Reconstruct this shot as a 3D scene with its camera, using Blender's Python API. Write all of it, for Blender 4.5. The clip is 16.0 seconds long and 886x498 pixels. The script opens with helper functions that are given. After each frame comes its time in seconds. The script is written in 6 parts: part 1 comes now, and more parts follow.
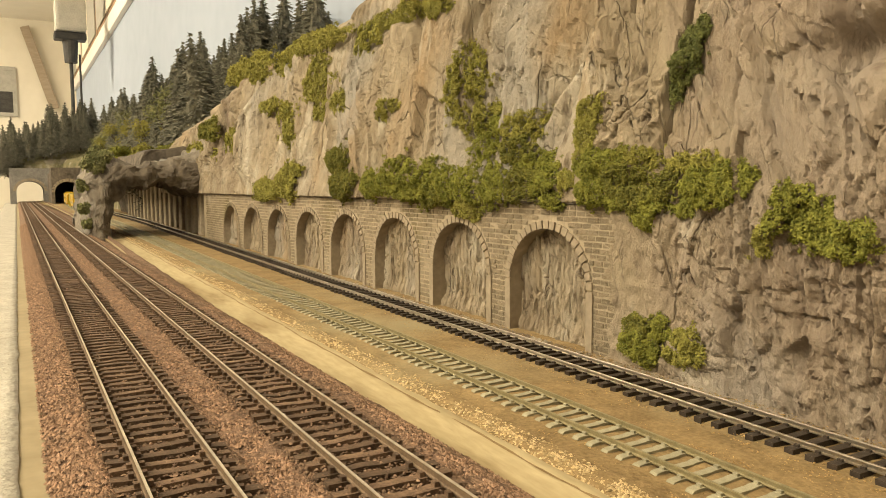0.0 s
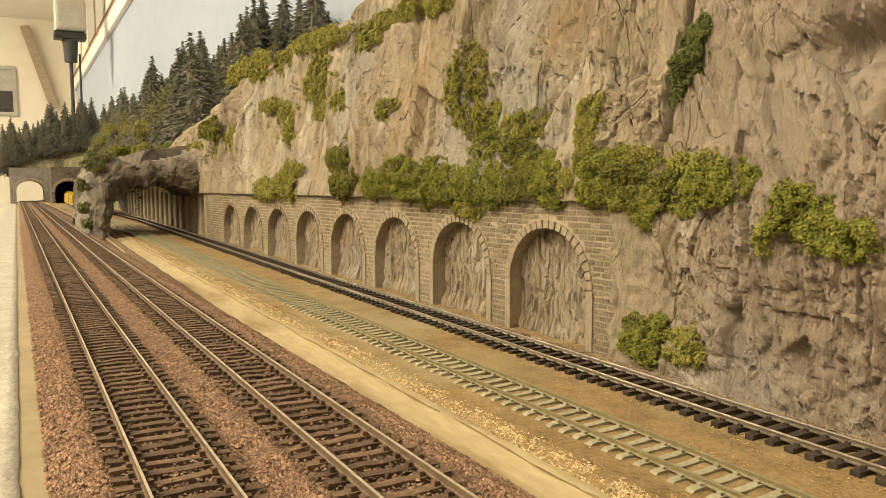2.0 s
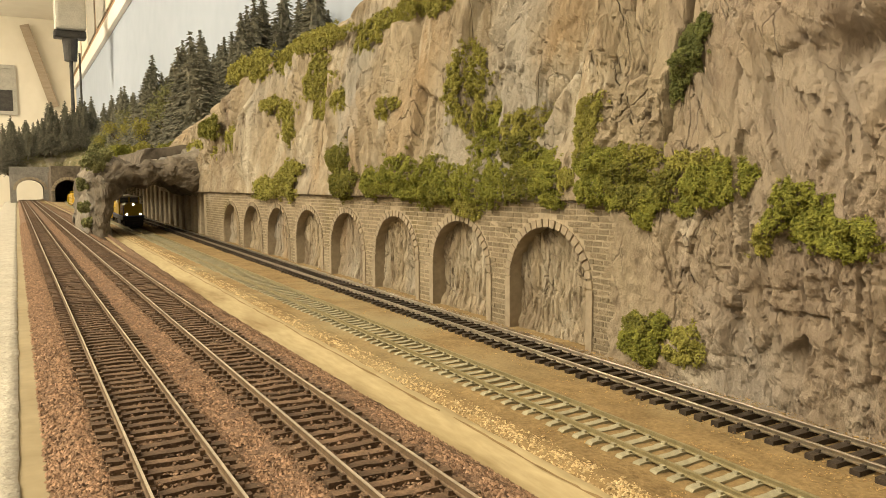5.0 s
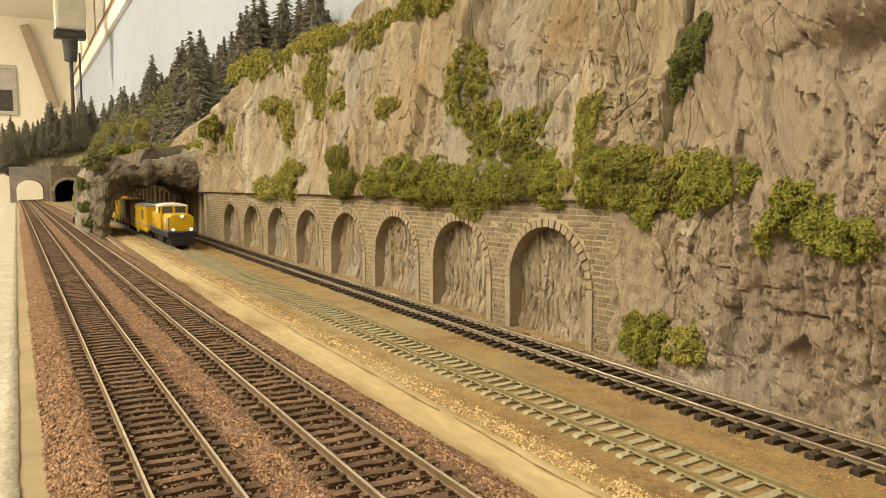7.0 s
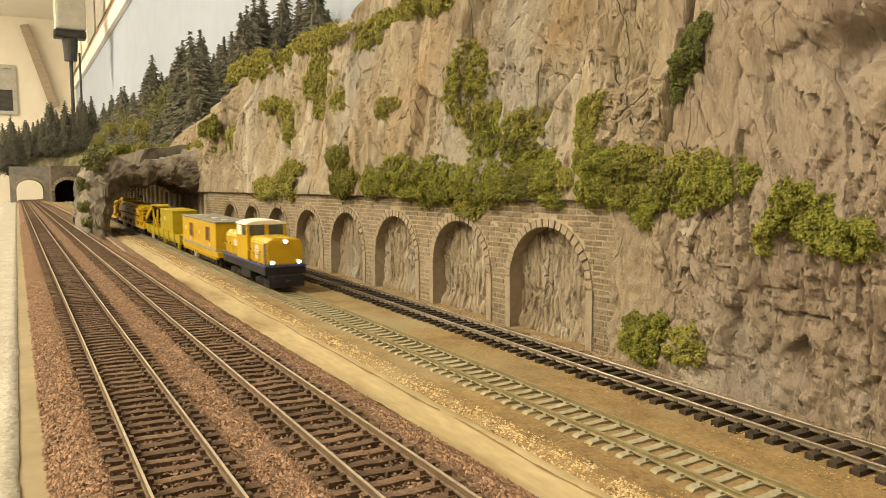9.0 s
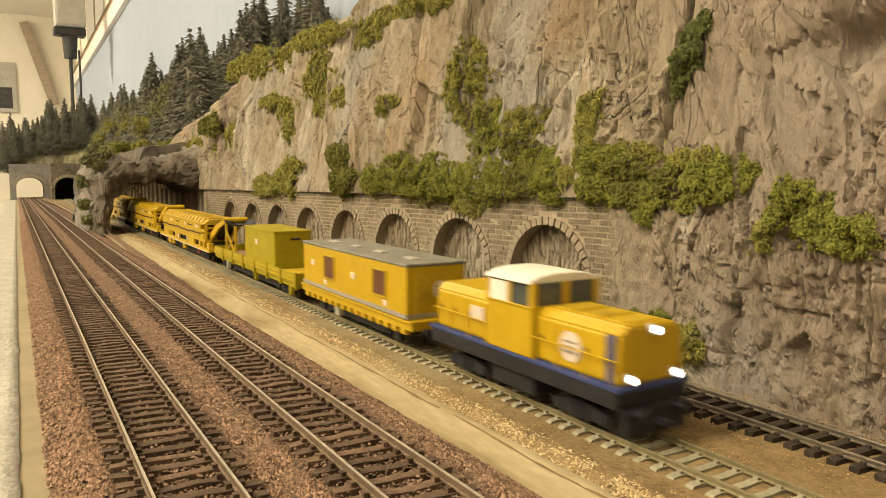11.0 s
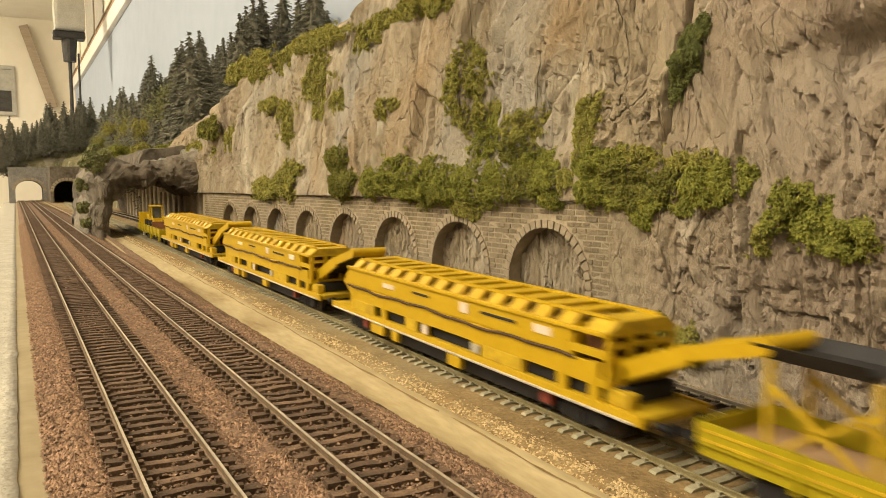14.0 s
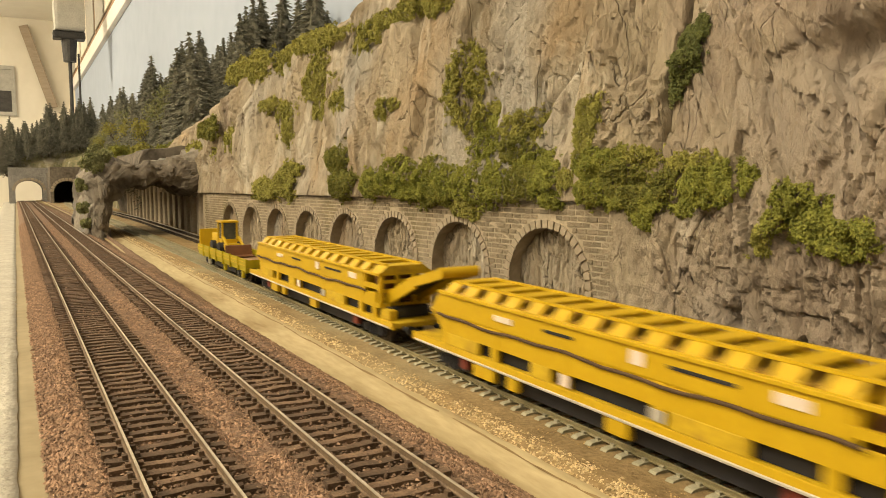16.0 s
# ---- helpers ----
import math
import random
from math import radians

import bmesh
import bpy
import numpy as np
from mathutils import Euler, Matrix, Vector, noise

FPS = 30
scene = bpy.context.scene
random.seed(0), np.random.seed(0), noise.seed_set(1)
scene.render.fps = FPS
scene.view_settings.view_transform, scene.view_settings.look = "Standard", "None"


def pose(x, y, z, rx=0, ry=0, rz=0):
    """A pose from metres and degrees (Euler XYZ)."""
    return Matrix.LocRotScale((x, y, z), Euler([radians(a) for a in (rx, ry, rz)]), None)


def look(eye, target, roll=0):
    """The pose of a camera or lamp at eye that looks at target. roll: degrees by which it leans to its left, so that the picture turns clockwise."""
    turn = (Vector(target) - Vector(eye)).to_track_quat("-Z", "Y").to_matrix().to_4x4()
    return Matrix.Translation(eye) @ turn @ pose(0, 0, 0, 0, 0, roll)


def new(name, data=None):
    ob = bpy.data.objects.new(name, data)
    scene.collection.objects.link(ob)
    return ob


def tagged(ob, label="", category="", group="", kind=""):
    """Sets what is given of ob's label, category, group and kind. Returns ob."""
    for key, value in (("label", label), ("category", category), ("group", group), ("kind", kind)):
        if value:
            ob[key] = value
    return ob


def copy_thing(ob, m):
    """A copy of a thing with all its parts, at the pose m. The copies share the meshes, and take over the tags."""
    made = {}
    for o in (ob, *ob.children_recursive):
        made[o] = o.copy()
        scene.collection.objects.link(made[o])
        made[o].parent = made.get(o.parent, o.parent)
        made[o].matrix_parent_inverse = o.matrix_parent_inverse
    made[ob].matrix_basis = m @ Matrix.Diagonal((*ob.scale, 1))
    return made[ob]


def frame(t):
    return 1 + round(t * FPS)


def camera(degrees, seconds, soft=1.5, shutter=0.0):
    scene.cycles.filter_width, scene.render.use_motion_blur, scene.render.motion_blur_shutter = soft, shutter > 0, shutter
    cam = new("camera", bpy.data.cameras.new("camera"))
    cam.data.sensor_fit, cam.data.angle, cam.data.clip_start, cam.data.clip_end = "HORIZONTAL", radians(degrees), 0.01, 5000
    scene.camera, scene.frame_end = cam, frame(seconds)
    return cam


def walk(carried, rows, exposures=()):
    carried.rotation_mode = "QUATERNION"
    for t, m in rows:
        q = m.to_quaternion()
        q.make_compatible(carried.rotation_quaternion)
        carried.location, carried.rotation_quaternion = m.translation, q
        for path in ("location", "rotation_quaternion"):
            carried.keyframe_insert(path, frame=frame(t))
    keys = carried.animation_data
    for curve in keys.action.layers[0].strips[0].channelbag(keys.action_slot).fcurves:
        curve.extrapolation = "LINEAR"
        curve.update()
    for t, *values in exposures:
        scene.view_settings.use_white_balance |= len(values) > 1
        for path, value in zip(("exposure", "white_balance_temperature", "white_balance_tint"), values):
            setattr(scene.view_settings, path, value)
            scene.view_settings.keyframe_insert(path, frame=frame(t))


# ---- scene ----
# The place is a scale model railway (gauge 16.5 mm), built at its true small size.
SHAKE = ((0, 0, 0), (0.3, -3, 0), (0.5, -4, 0), (1, -3, 0), (1.5, 0, 0), (2, -1, 0), (2.5, 0, 0), (3, -1, 0), (3.5, -5.3, 0), (4, -4.6, 0),
         (6.5, -1.2, 0), (7, -2.8, 0), (7.5, -2.8, 0), (8, -4.3, 0), (8.5, -4.3, 0), (9, -3, 0), (11.5, -7.7, 0), (12, -7, 0), (12.5, -7.6, 0),
         (13, -8.3, 0), (13.5, -4.8, -1.5), (14, -1.6, -1.5), (14.5, -3, -1), (15, -1.6, -1), (15.5, 0, -1.5), (16, -1.3, -1.5))
EYE_Z = 0.0898
STEP = 0.0428          # degrees of tilt for one unit of shake
cam = camera(60.71, 16.0, soft=0.6, shutter=0.9)
walk(cam, [(t, pose(0, 0, EYE_Z, 85.22 + a * STEP, 0, -29.389 + b * STEP) @ pose(0, 0, 0, 0, 0, -0.346)) for t, a, b in SHAKE], [(0, 0), (9.2, 0), (11.4, -0.12), (16, -0.12)])

# ---- light: unseen overhead lamps, assumed for the room ----
world = bpy.data.worlds.new("world")
scene.world = world
world.use_nodes = True
world.node_tree.nodes["Background"].inputs[0].default_value = (1, 0.8, 0.55, 1)
world.node_tree.nodes["Background"].inputs[1].default_value = 0.02
scene.view_settings.exposure = 0.0


def area_lamp(name, eye, target, sx, sy, watts, colour):
    data = bpy.data.lights.new(name, "AREA")
    data.shape, data.size, data.size_y, data.energy, data.color = "RECTANGLE", sx, sy, watts, colour
    ob = new(name, data)
    ob.matrix_world = look(eye, target)
    return ob


WARM = (1.0, 0.85, 0.60)
# The -1.6 pair and the second row are unseen fills, added for brightness.
for yy, watts in ((-1.6, 10), (0.35, 60), (2.9, 48), (5.6, 54), (8.2, 42)):
    area_lamp("ceiling_lamp", (-1.05, yy, 1.86), (-0.3, yy, 0), 0.25, 1.3, watts * 1.3, WARM)
    area_lamp("ceiling_lamp", (-2.2, yy, 1.80), (-0.6, yy, 0), 0.4, 1.3, watts * 1.0, WARM)


# ---- helpers of this scene ----
def mesh_ob(name, bm, mats, parent=None, label=""):
    me = bpy.data.meshes.new(name)
    bm.normal_update()
    bm.to_mesh(me)
    bm.free()
    for m in (mats if isinstance(mats, (list, tuple)) else [mats]):
        me.materials.append(m)
    ob = new(name, me)
    if parent is not None:
        ob.parent = parent
    if label:
        ob["label"] = label
    return ob


def part(name, bm, material, parent, label=""):
    return mesh_ob(name, bm, material, parent, label)


def data_ob(name, verts, faces, mat, parent=None, smooth=False):
    me = bpy.data.meshes.new(name)
    me.from_pydata(verts, [], faces)
    me.materials.append(mat)
    if smooth:
        me.polygons.foreach_set("use_smooth", [True] * len(me.polygons))
    me.update()
    ob = new(name, me)
    if parent is not None:
        ob.parent = parent
    return ob


def thing(name, m, label, category, group="", kind=""):
    ob = new(name)
    ob.empty_display_size = 0.01
    ob.matrix_world = m
    return tagged(ob, label, category, group, kind)


def box(bm, x0, x1, y0, y1, z0, z1, bevel=0.0):
    vs = [bm.verts.new(c) for c in ((x0, y0, z0), (x1, y0, z0), (x1, y1, z0), (x0, y1, z0), (x0, y0, z1), (x1, y0, z1), (x1, y1, z1), (x0, y1, z1))]
    fs = [bm.faces.new([vs[i] for i in f]) for f in ((3, 2, 1, 0), (4, 5, 6, 7), (0, 1, 5, 4), (1, 2, 6, 5), (2, 3, 7, 6), (3, 0, 4, 7))]
    if bevel:
        es = {e for f in fs for e in f.edges}
        bmesh.ops.bevel(bm, geom=list(es), offset=bevel, segments=2, profile=0.6, affect="EDGES")
    return bm


def boxes(*list_of, bevel=0.0):
    bm = bmesh.new()
    for b in list_of:
        box(bm, *b, bevel=bevel)
    return bm


def prism(bm, pts, axis, a, b):
    """A polygon pushed along an axis from a to b. pts are the two other coordinates in order."""
    def at(p, v):
        return {"x": (v, p[0], p[1]), "y": (p[0], v, p[1]), "z": (p[0], p[1], v)}[axis]
    lo, hi = [bm.verts.new(at(p, a)) for p in pts], [bm.verts.new(at(p, b)) for p in pts]
    n = len(pts)
    bm.faces.new(lo[::-1])
    bm.faces.new(hi)
    for i in range(n):
        bm.faces.new((lo[i], lo[(i + 1) % n], hi[(i + 1) % n], hi[i]))
    bmesh.ops.recalc_face_normals(bm, faces=bm.faces)
    return bm


def cyl(bm, p, q, r0, r1=None, seg=10):
    p, q = Vector(p), Vector(q)
    m = Matrix.Translation((p + q) / 2) @ (q - p).to_track_quat("Z", "Y").to_matrix().to_4x4()
    bmesh.ops.create_cone(bm, cap_ends=True, segments=seg, radius1=r0, radius2=r0 if r1 is None else r1, depth=(q - p).length, matrix=m)
    return bm


def beam(bm, p, q, w, h):
    """A square bar from p to q, w wide sideways and h high."""
    p, q = Vector(p), Vector(q)
    d = (q - p).normalized()
    s = d.cross(Vector((0, 0, 1)))
    s = s.normalized() if s.length > 1e-4 else Vector((1, 0, 0))
    u = s.cross(d)
    vs = [bm.verts.new(o + s * a * w / 2 + u * b * h / 2) for o in (p, q) for a, b in ((-1, -1), (1, -1), (1, 1), (-1, 1))]
    for f in ((3, 2, 1, 0), (4, 5, 6, 7), (0, 1, 5, 4), (1, 2, 6, 5), (2, 3, 7, 6), (3, 0, 4, 7)):
        bm.faces.new([vs[i] for i in f])
    bmesh.ops.recalc_face_normals(bm, faces=bm.faces)
    return bm


def tube(points, r, seg=7):
    """One bent round bar along points that run mainly in y."""
    bm = bmesh.new()
    rings = [[bm.verts.new((x + r * math.cos(6.2832 * k / seg), y, z + r * math.sin(6.2832 * k / seg))) for k in range(seg)] for x, y, z in points]
    for p, q in zip(rings, rings[1:]):
        for i in range(seg):
            bm.faces.new((p[i], p[(i + 1) % seg], q[(i + 1) % seg], q[i]))
    bm.faces.new(rings[0][::-1])
    bm.faces.new(rings[-1])
    bmesh.ops.recalc_face_normals(bm, faces=bm.faces)
    return bm


# ---- materials ----
def material(name, low, high, scale, rough=0.8, metal=0.0, bump=0.0, fine=6.0, detail=6, stretch=(1, 1, 1), extra=None, spec=0.3, island=0.0, obj_rand=0.0, bump_scale=None):
    """Two-scale noise between two colours, with relief. extra: (colour, scale, start, end) for stains."""
    m = bpy.data.materials.new(name)
    m.use_nodes = True
    nt = m.node_tree
    nd, lk = nt.nodes, nt.links
    bsdf = nd["Principled BSDF"]
    tc, mp = nd.new("ShaderNodeTexCoord"), nd.new("ShaderNodeMapping")
    mp.inputs["Scale"].default_value = stretch
    lk.new(tc.outputs["Object"], mp.inputs[0])
    n1, n2 = nd.new("ShaderNodeTexNoise"), nd.new("ShaderNodeTexNoise")
    n1.inputs["Scale"].default_value, n1.inputs["Detail"].default_value, n1.inputs["Roughness"].default_value = scale, detail, 0.62
    n2.inputs["Scale"].default_value, n2.inputs["Detail"].default_value = scale * fine, 4
    for n in (n1, n2):
        lk.new(mp.outputs[0], n.inputs["Vector"])
    mixf = nd.new("ShaderNodeMath")
    mixf.operation = "MULTIPLY_ADD"
    lk.new(n2.outputs[0], mixf.inputs[0])
    mixf.inputs[1].default_value = 0.45
    half = nd.new("ShaderNodeMath")
    half.operation = "MULTIPLY"
    lk.new(n1.outputs[0], half.inputs[0])
    half.inputs[1].default_value = 0.6
    lk.new(half.outputs[0], mixf.inputs[2])
    ramp = nd.new("ShaderNodeValToRGB")
    ramp.color_ramp.elements[0].position, ramp.color_ramp.elements[1].position = 0.36, 0.70
    ramp.color_ramp.elements[0].color, ramp.color_ramp.elements[1].color = (*low, 1), (*high, 1)
    lk.new(mixf.outputs[0], ramp.inputs[0])
    col = ramp.outputs[0]
    if extra:
        for colour, sc, a, b in extra:
            n3, mr, mx = nd.new("ShaderNodeTexNoise"), nd.new("ShaderNodeMapRange"), nd.new("ShaderNodeMixRGB")
            n3.inputs["Scale"].default_value, n3.inputs["Detail"].default_value = sc, 5
            lk.new(mp.outputs[0], n3.inputs["Vector"])
            mr.inputs[1].default_value, mr.inputs[2].default_value = a, b
            lk.new(n3.outputs[0], mr.inputs[0])
            lk.new(mr.outputs[0], mx.inputs[0])
            lk.new(col, mx.inputs[1])
            mx.inputs[2].default_value = (*colour, 1)
            col = mx.outputs[0]
    if island or obj_rand:
        src = nd.new("ShaderNodeNewGeometry").outputs["Random Per Island"] if island else nd.new("ShaderNodeObjectInfo").outputs["Random"]
        hsv, mr = nd.new("ShaderNodeHueSaturation"), nd.new("ShaderNodeMapRange")
        k = island or obj_rand
        mr.inputs[3].default_value, mr.inputs[4].default_value = 1 - k, 1 + k
        lk.new(src, mr.inputs[0])
        lk.new(mr.outputs[0], hsv.inputs["Value"])
        lk.new(col, hsv.inputs["Color"])
        col = hsv.outputs[0]
    lk.new(col, bsdf.inputs["Base Color"])
    bsdf.inputs["Roughness"].default_value, bsdf.inputs["Metallic"].default_value = rough, metal
    bsdf.inputs["Specular IOR Level"].default_value = spec
    if bump:
        bp = nd.new("ShaderNodeBump")
        bp.inputs["Strength"].default_value = 0.8
        bp.inputs["Distance"].default_value = bump
        if bump_scale:
            n4 = nd.new("ShaderNodeTexNoise")
            n4.inputs["Scale"].default_value, n4.inputs["Detail"].default_value, n4.inputs["Roughness"].default_value = bump_scale, 8, 0.65
            lk.new(mp.outputs[0], n4.inputs["Vector"])
            lk.new(n4.outputs[0], bp.inputs["Height"])
        else:
            lk.new(mixf.outputs[0], bp.inputs["Height"])
        lk.new(bp.outputs[0], bsdf.inputs["Normal"])
    return m


def glow(name, colour, strength):
    m = bpy.data.materials.new(name)
    m.use_nodes = True
    b = m.node_tree.nodes["Principled BSDF"]
    b.inputs["Base Color"].default_value = (*colour, 1)
    b.inputs["Emission Color"].default_value = (*colour, 1)
    b.inputs["Emission Strength"].default_value = strength
    return m


def rock_material(name, low, high, patches, crack=0.5):
    """Plaster rock: mottled base, stained patches, dark hairline breaks in stretched cells, crisp relief."""
    m = material(name, low, high, 14, 0.92, fine=10, stretch=(1, 1, 0.45), extra=patches)
    nt = m.node_tree
    nd, lk = nt.nodes, nt.links
    bsdf = nd["Principled BSDF"]
    src = bsdf.inputs["Base Color"].links[0].from_socket
    tc, mp, warp, add = nd.new("ShaderNodeTexCoord"), nd.new("ShaderNodeMapping"), nd.new("ShaderNodeTexNoise"), nd.new("ShaderNodeMixRGB")
    mp.inputs["Scale"].default_value = (1, 1, 0.42)
    mp.inputs["Rotation"].default_value = (0.22, 0, 0)
    lk.new(tc.outputs["Object"], mp.inputs[0])
    warp.inputs["Scale"].default_value, warp.inputs["Detail"].default_value = 24, 5
    lk.new(mp.outputs[0], warp.inputs["Vector"])
    add.blend_type, add.inputs[0].default_value = "ADD", 0.035
    lk.new(mp.outputs[0], add.inputs[1])
    lk.new(warp.outputs["Color"], add.inputs[2])
    heights = []
    col = src
    for sc, width, amount in ((26, 0.016, crack * 0.3), (90, 0.035, crack)):
        vo, mr, gate, gr, mul, mx = (nd.new(n) for n in ("ShaderNodeTexVoronoi", "ShaderNodeMapRange", "ShaderNodeTexNoise", "ShaderNodeMapRange", "ShaderNodeMath", "ShaderNodeMixRGB"))
        vo.feature = "DISTANCE_TO_EDGE"
        vo.inputs["Scale"].default_value = sc
        lk.new(add.outputs[0], vo.inputs["Vector"])
        mr.inputs[1].default_value, mr.inputs[2].default_value, mr.inputs[3].default_value, mr.inputs[4].default_value = 0.0, width, 1.0, 0.0
        lk.new(vo.outputs["Distance"], mr.inputs[0])
        gate.inputs["Scale"].default_value = sc * 0.6
        lk.new(mp.outputs[0], gate.inputs["Vector"])
        gr.inputs[1].default_value, gr.inputs[2].default_value = 0.52, 0.66
        lk.new(gate.outputs[0], gr.inputs[0])
        mul.operation = "MULTIPLY"
        lk.new(mr.outputs[0], mul.inputs[0])
        lk.new(gr.outputs[0], mul.inputs[1])
        fac = nd.new("ShaderNodeMath")
        fac.operation = "MULTIPLY"
        fac.inputs[1].default_value = amount
        lk.new(mul.outputs[0], fac.inputs[0])
        lk.new(fac.outputs[0], mx.inputs[0])
        lk.new(col, mx.inputs[1])
        mx.inputs[2].default_value = (0.10, 0.08, 0.06, 1)
        col = mx.outputs[0]
        heights.append((mul.outputs[0], -0.0035 * 24 / sc))
    lk.new(col, bsdf.inputs["Base Color"])
    n5, n6 = nd.new("ShaderNodeTexNoise"), nd.new("ShaderNodeTexNoise")
    n5.inputs["Scale"].default_value, n5.inputs["Detail"].default_value, n5.inputs["Roughness"].default_value = 150, 8, 0.68
    lk.new(mp.outputs[0], n5.inputs["Vector"])
    n6.noise_type = "RIDGED_MULTIFRACTAL"
    n6.inputs["Scale"].default_value, n6.inputs["Detail"].default_value = 34, 6
    lk.new(add.outputs[0], n6.inputs["Vector"])
    heights += [(n5.outputs[0], 0.0060), (n6.outputs[0], -0.0016)]
    last = None
    for sock, k in heights:
        ma = nd.new("ShaderNodeMath")
        ma.operation = "MULTIPLY_ADD"
        lk.new(sock, ma.inputs[0])
        ma.inputs[1].default_value = k
        if last is not None:
            lk.new(last, ma.inputs[2])
        else:
            ma.inputs[2].default_value = 0.0
        last = ma.outputs[0]
    bp = nd.new("ShaderNodeBump")
    bp.inputs["Strength"].default_value, bp.inputs["Distance"].default_value = 1.0, 0.85
    lk.new(last, bp.inputs["Height"])
    lk.new(bp.outputs[0], bsdf.inputs["Normal"])
    return m


ROCK = rock_material("painted_plaster_rock", (0.21, 0.168, 0.113), (0.45, 0.38, 0.275),
                     (((0.335, 0.315, 0.28), 7, 0.52, 0.66), ((0.34, 0.235, 0.13), 9, 0.56, 0.72), ((0.19, 0.145, 0.108), 12, 0.56, 0.70), ((0.50, 0.455, 0.37), 26, 0.56, 0.72), ((0.11, 0.083, 0.055), 70, 0.60, 0.72)), 0.7)


def mauve_wash(m, colour, y_from, y_to, amount):
    """A brown-mauve wash of paint brushed over the near end of the face, with a blotchy edge."""
    nd, lk = m.node_tree.nodes, m.node_tree.links
    base = nd["Principled BSDF"].inputs["Base Color"]
    src = base.links[0].from_socket
    tc, xyz, nz, ma, mr, mx = (nd.new(n) for n in ("ShaderNodeTexCoord", "ShaderNodeSeparateXYZ", "ShaderNodeTexNoise", "ShaderNodeMath", "ShaderNodeMapRange", "ShaderNodeMixRGB"))
    lk.new(tc.outputs["Object"], xyz.inputs[0])
    nz.inputs["Scale"].default_value, nz.inputs["Detail"].default_value = 16, 6
    lk.new(tc.outputs["Object"], nz.inputs["Vector"])
    ma.operation = "MULTIPLY_ADD"
    ma.inputs[1].default_value = 0.35
    lk.new(nz.outputs[0], ma.inputs[0])
    lk.new(xyz.outputs["Y"], ma.inputs[2])
    mr.inputs[1].default_value, mr.inputs[2].default_value = y_from + 0.175, y_to + 0.175
    mr.inputs[3].default_value, mr.inputs[4].default_value = amount, 0.0
    lk.new(ma.outputs[0], mr.inputs[0])
    lk.new(mr.outputs[0], mx.inputs[0])
    lk.new(src, mx.inputs[1])
    mx.inputs[2].default_value = (*colour, 1)
    lk.new(mx.outputs[0], base)


mauve_wash(ROCK, (0.32, 0.252, 0.205), 0.18, 0.33, 0.50)
ROCK_GREY = rock_material("grey_plaster_rock", (0.15, 0.13, 0.105), (0.34, 0.30, 0.245), (((0.24, 0.235, 0.22), 9, 0.52, 0.64), ((0.10, 0.085, 0.07), 13, 0.55, 0.70)))
# Soot tone with the shade of undersides and the cave painted in.
ROCK_SOOT_SHADE = material("sooty_shaded_rock", (0.06, 0.050, 0.040), (0.20, 0.17, 0.135), 16, 0.95, bump=0.004, bump_scale=80)
BRICK_STONE = material("pale_grey_stone_block", (0.18, 0.144, 0.098), (0.30, 0.25, 0.175), 60, 0.9, bump=0.0008, obj_rand=0.16, extra=(((0.36, 0.31, 0.235), 22, 0.55, 0.72), ((0.15, 0.12, 0.06), 9, 0.56, 0.70)))
BRICK_REST = material("pale_grey_stone_blocks", (0.18, 0.144, 0.098), (0.30, 0.25, 0.175), 60, 0.9, bump=0.0008, island=0.16, extra=(((0.36, 0.31, 0.235), 22, 0.55, 0.72), ((0.15, 0.12, 0.06), 9, 0.56, 0.70)))
MORTAR = material("pale_mortar", (0.27, 0.225, 0.157), (0.42, 0.355, 0.26), 90, 0.95, bump=0.0005)
REVEAL = material("dressed_stone", (0.23, 0.188, 0.135), (0.36, 0.305, 0.225), 40, 0.9, bump=0.0006)
OCHRE = material("ochre_sand_ground", (0.15, 0.10, 0.044), (0.33, 0.237, 0.115), 60, 0.95, bump=0.0022, fine=9, extra=(((0.30, 0.255, 0.15), 7, 0.5, 0.7),))
SAND = material("yellow_sand_gutter", (0.32, 0.258, 0.140), (0.49, 0.405, 0.245), 22, 0.9, bump=0.0008, fine=14, stretch=(1, 0.25, 1), extra=(((0.17, 0.105, 0.04), 26, 0.57, 0.72), ((0.40, 0.33, 0.19), 40, 0.58, 0.74),))
STAIN = material("brown_water_stain", (0.17, 0.11, 0.045), (0.31, 0.22, 0.11), 120, 0.9, fine=6)
BALLAST = material("red_brown_ballast", (0.10, 0.062, 0.040), (0.31, 0.20, 0.135), 150, 0.95, bump=0.003, fine=4, bump_scale=420)
STONES = material("ballast_stones", (0.165, 0.10, 0.064), (0.37, 0.245, 0.165), 200, 0.95, bump=0.0004, island=0.45)
PEBBLES = material("ochre_pebbles", (0.36, 0.26, 0.12), (0.60, 0.48, 0.29), 200, 0.95, bump=0.0004, island=0.35)
STONES_DARK = material("dark_ballast_stones", (0.10, 0.065, 0.042), (0.30, 0.20, 0.135), 200, 0.95, island=0.5)
PEBBLES_DARK = material("ochre_grit", (0.24, 0.15, 0.06), (0.44, 0.31, 0.14), 200, 0.95, island=0.35)
BEIGE = material("beige_painted_board", (0.23, 0.185, 0.105), (0.33, 0.27, 0.165), 14, 0.75, bump=0.0004, fine=10)
WHITE_EDGE = material("white_plaster_edge", (0.31, 0.29, 0.24), (0.50, 0.475, 0.41), 60, 0.8, bump=0.003, fine=6)
SLEEPER_BROWN = material("weathered_brown_sleeper", (0.055, 0.036, 0.023), (0.17, 0.11, 0.07), 300, 0.9, bump=0.0003, obj_rand=0.3)
SLEEPER_GREY = material("grey_concrete_sleeper", (0.235, 0.22, 0.15), (0.37, 0.345, 0.245), 260, 0.85, bump=0.0002, obj_rand=0.1)
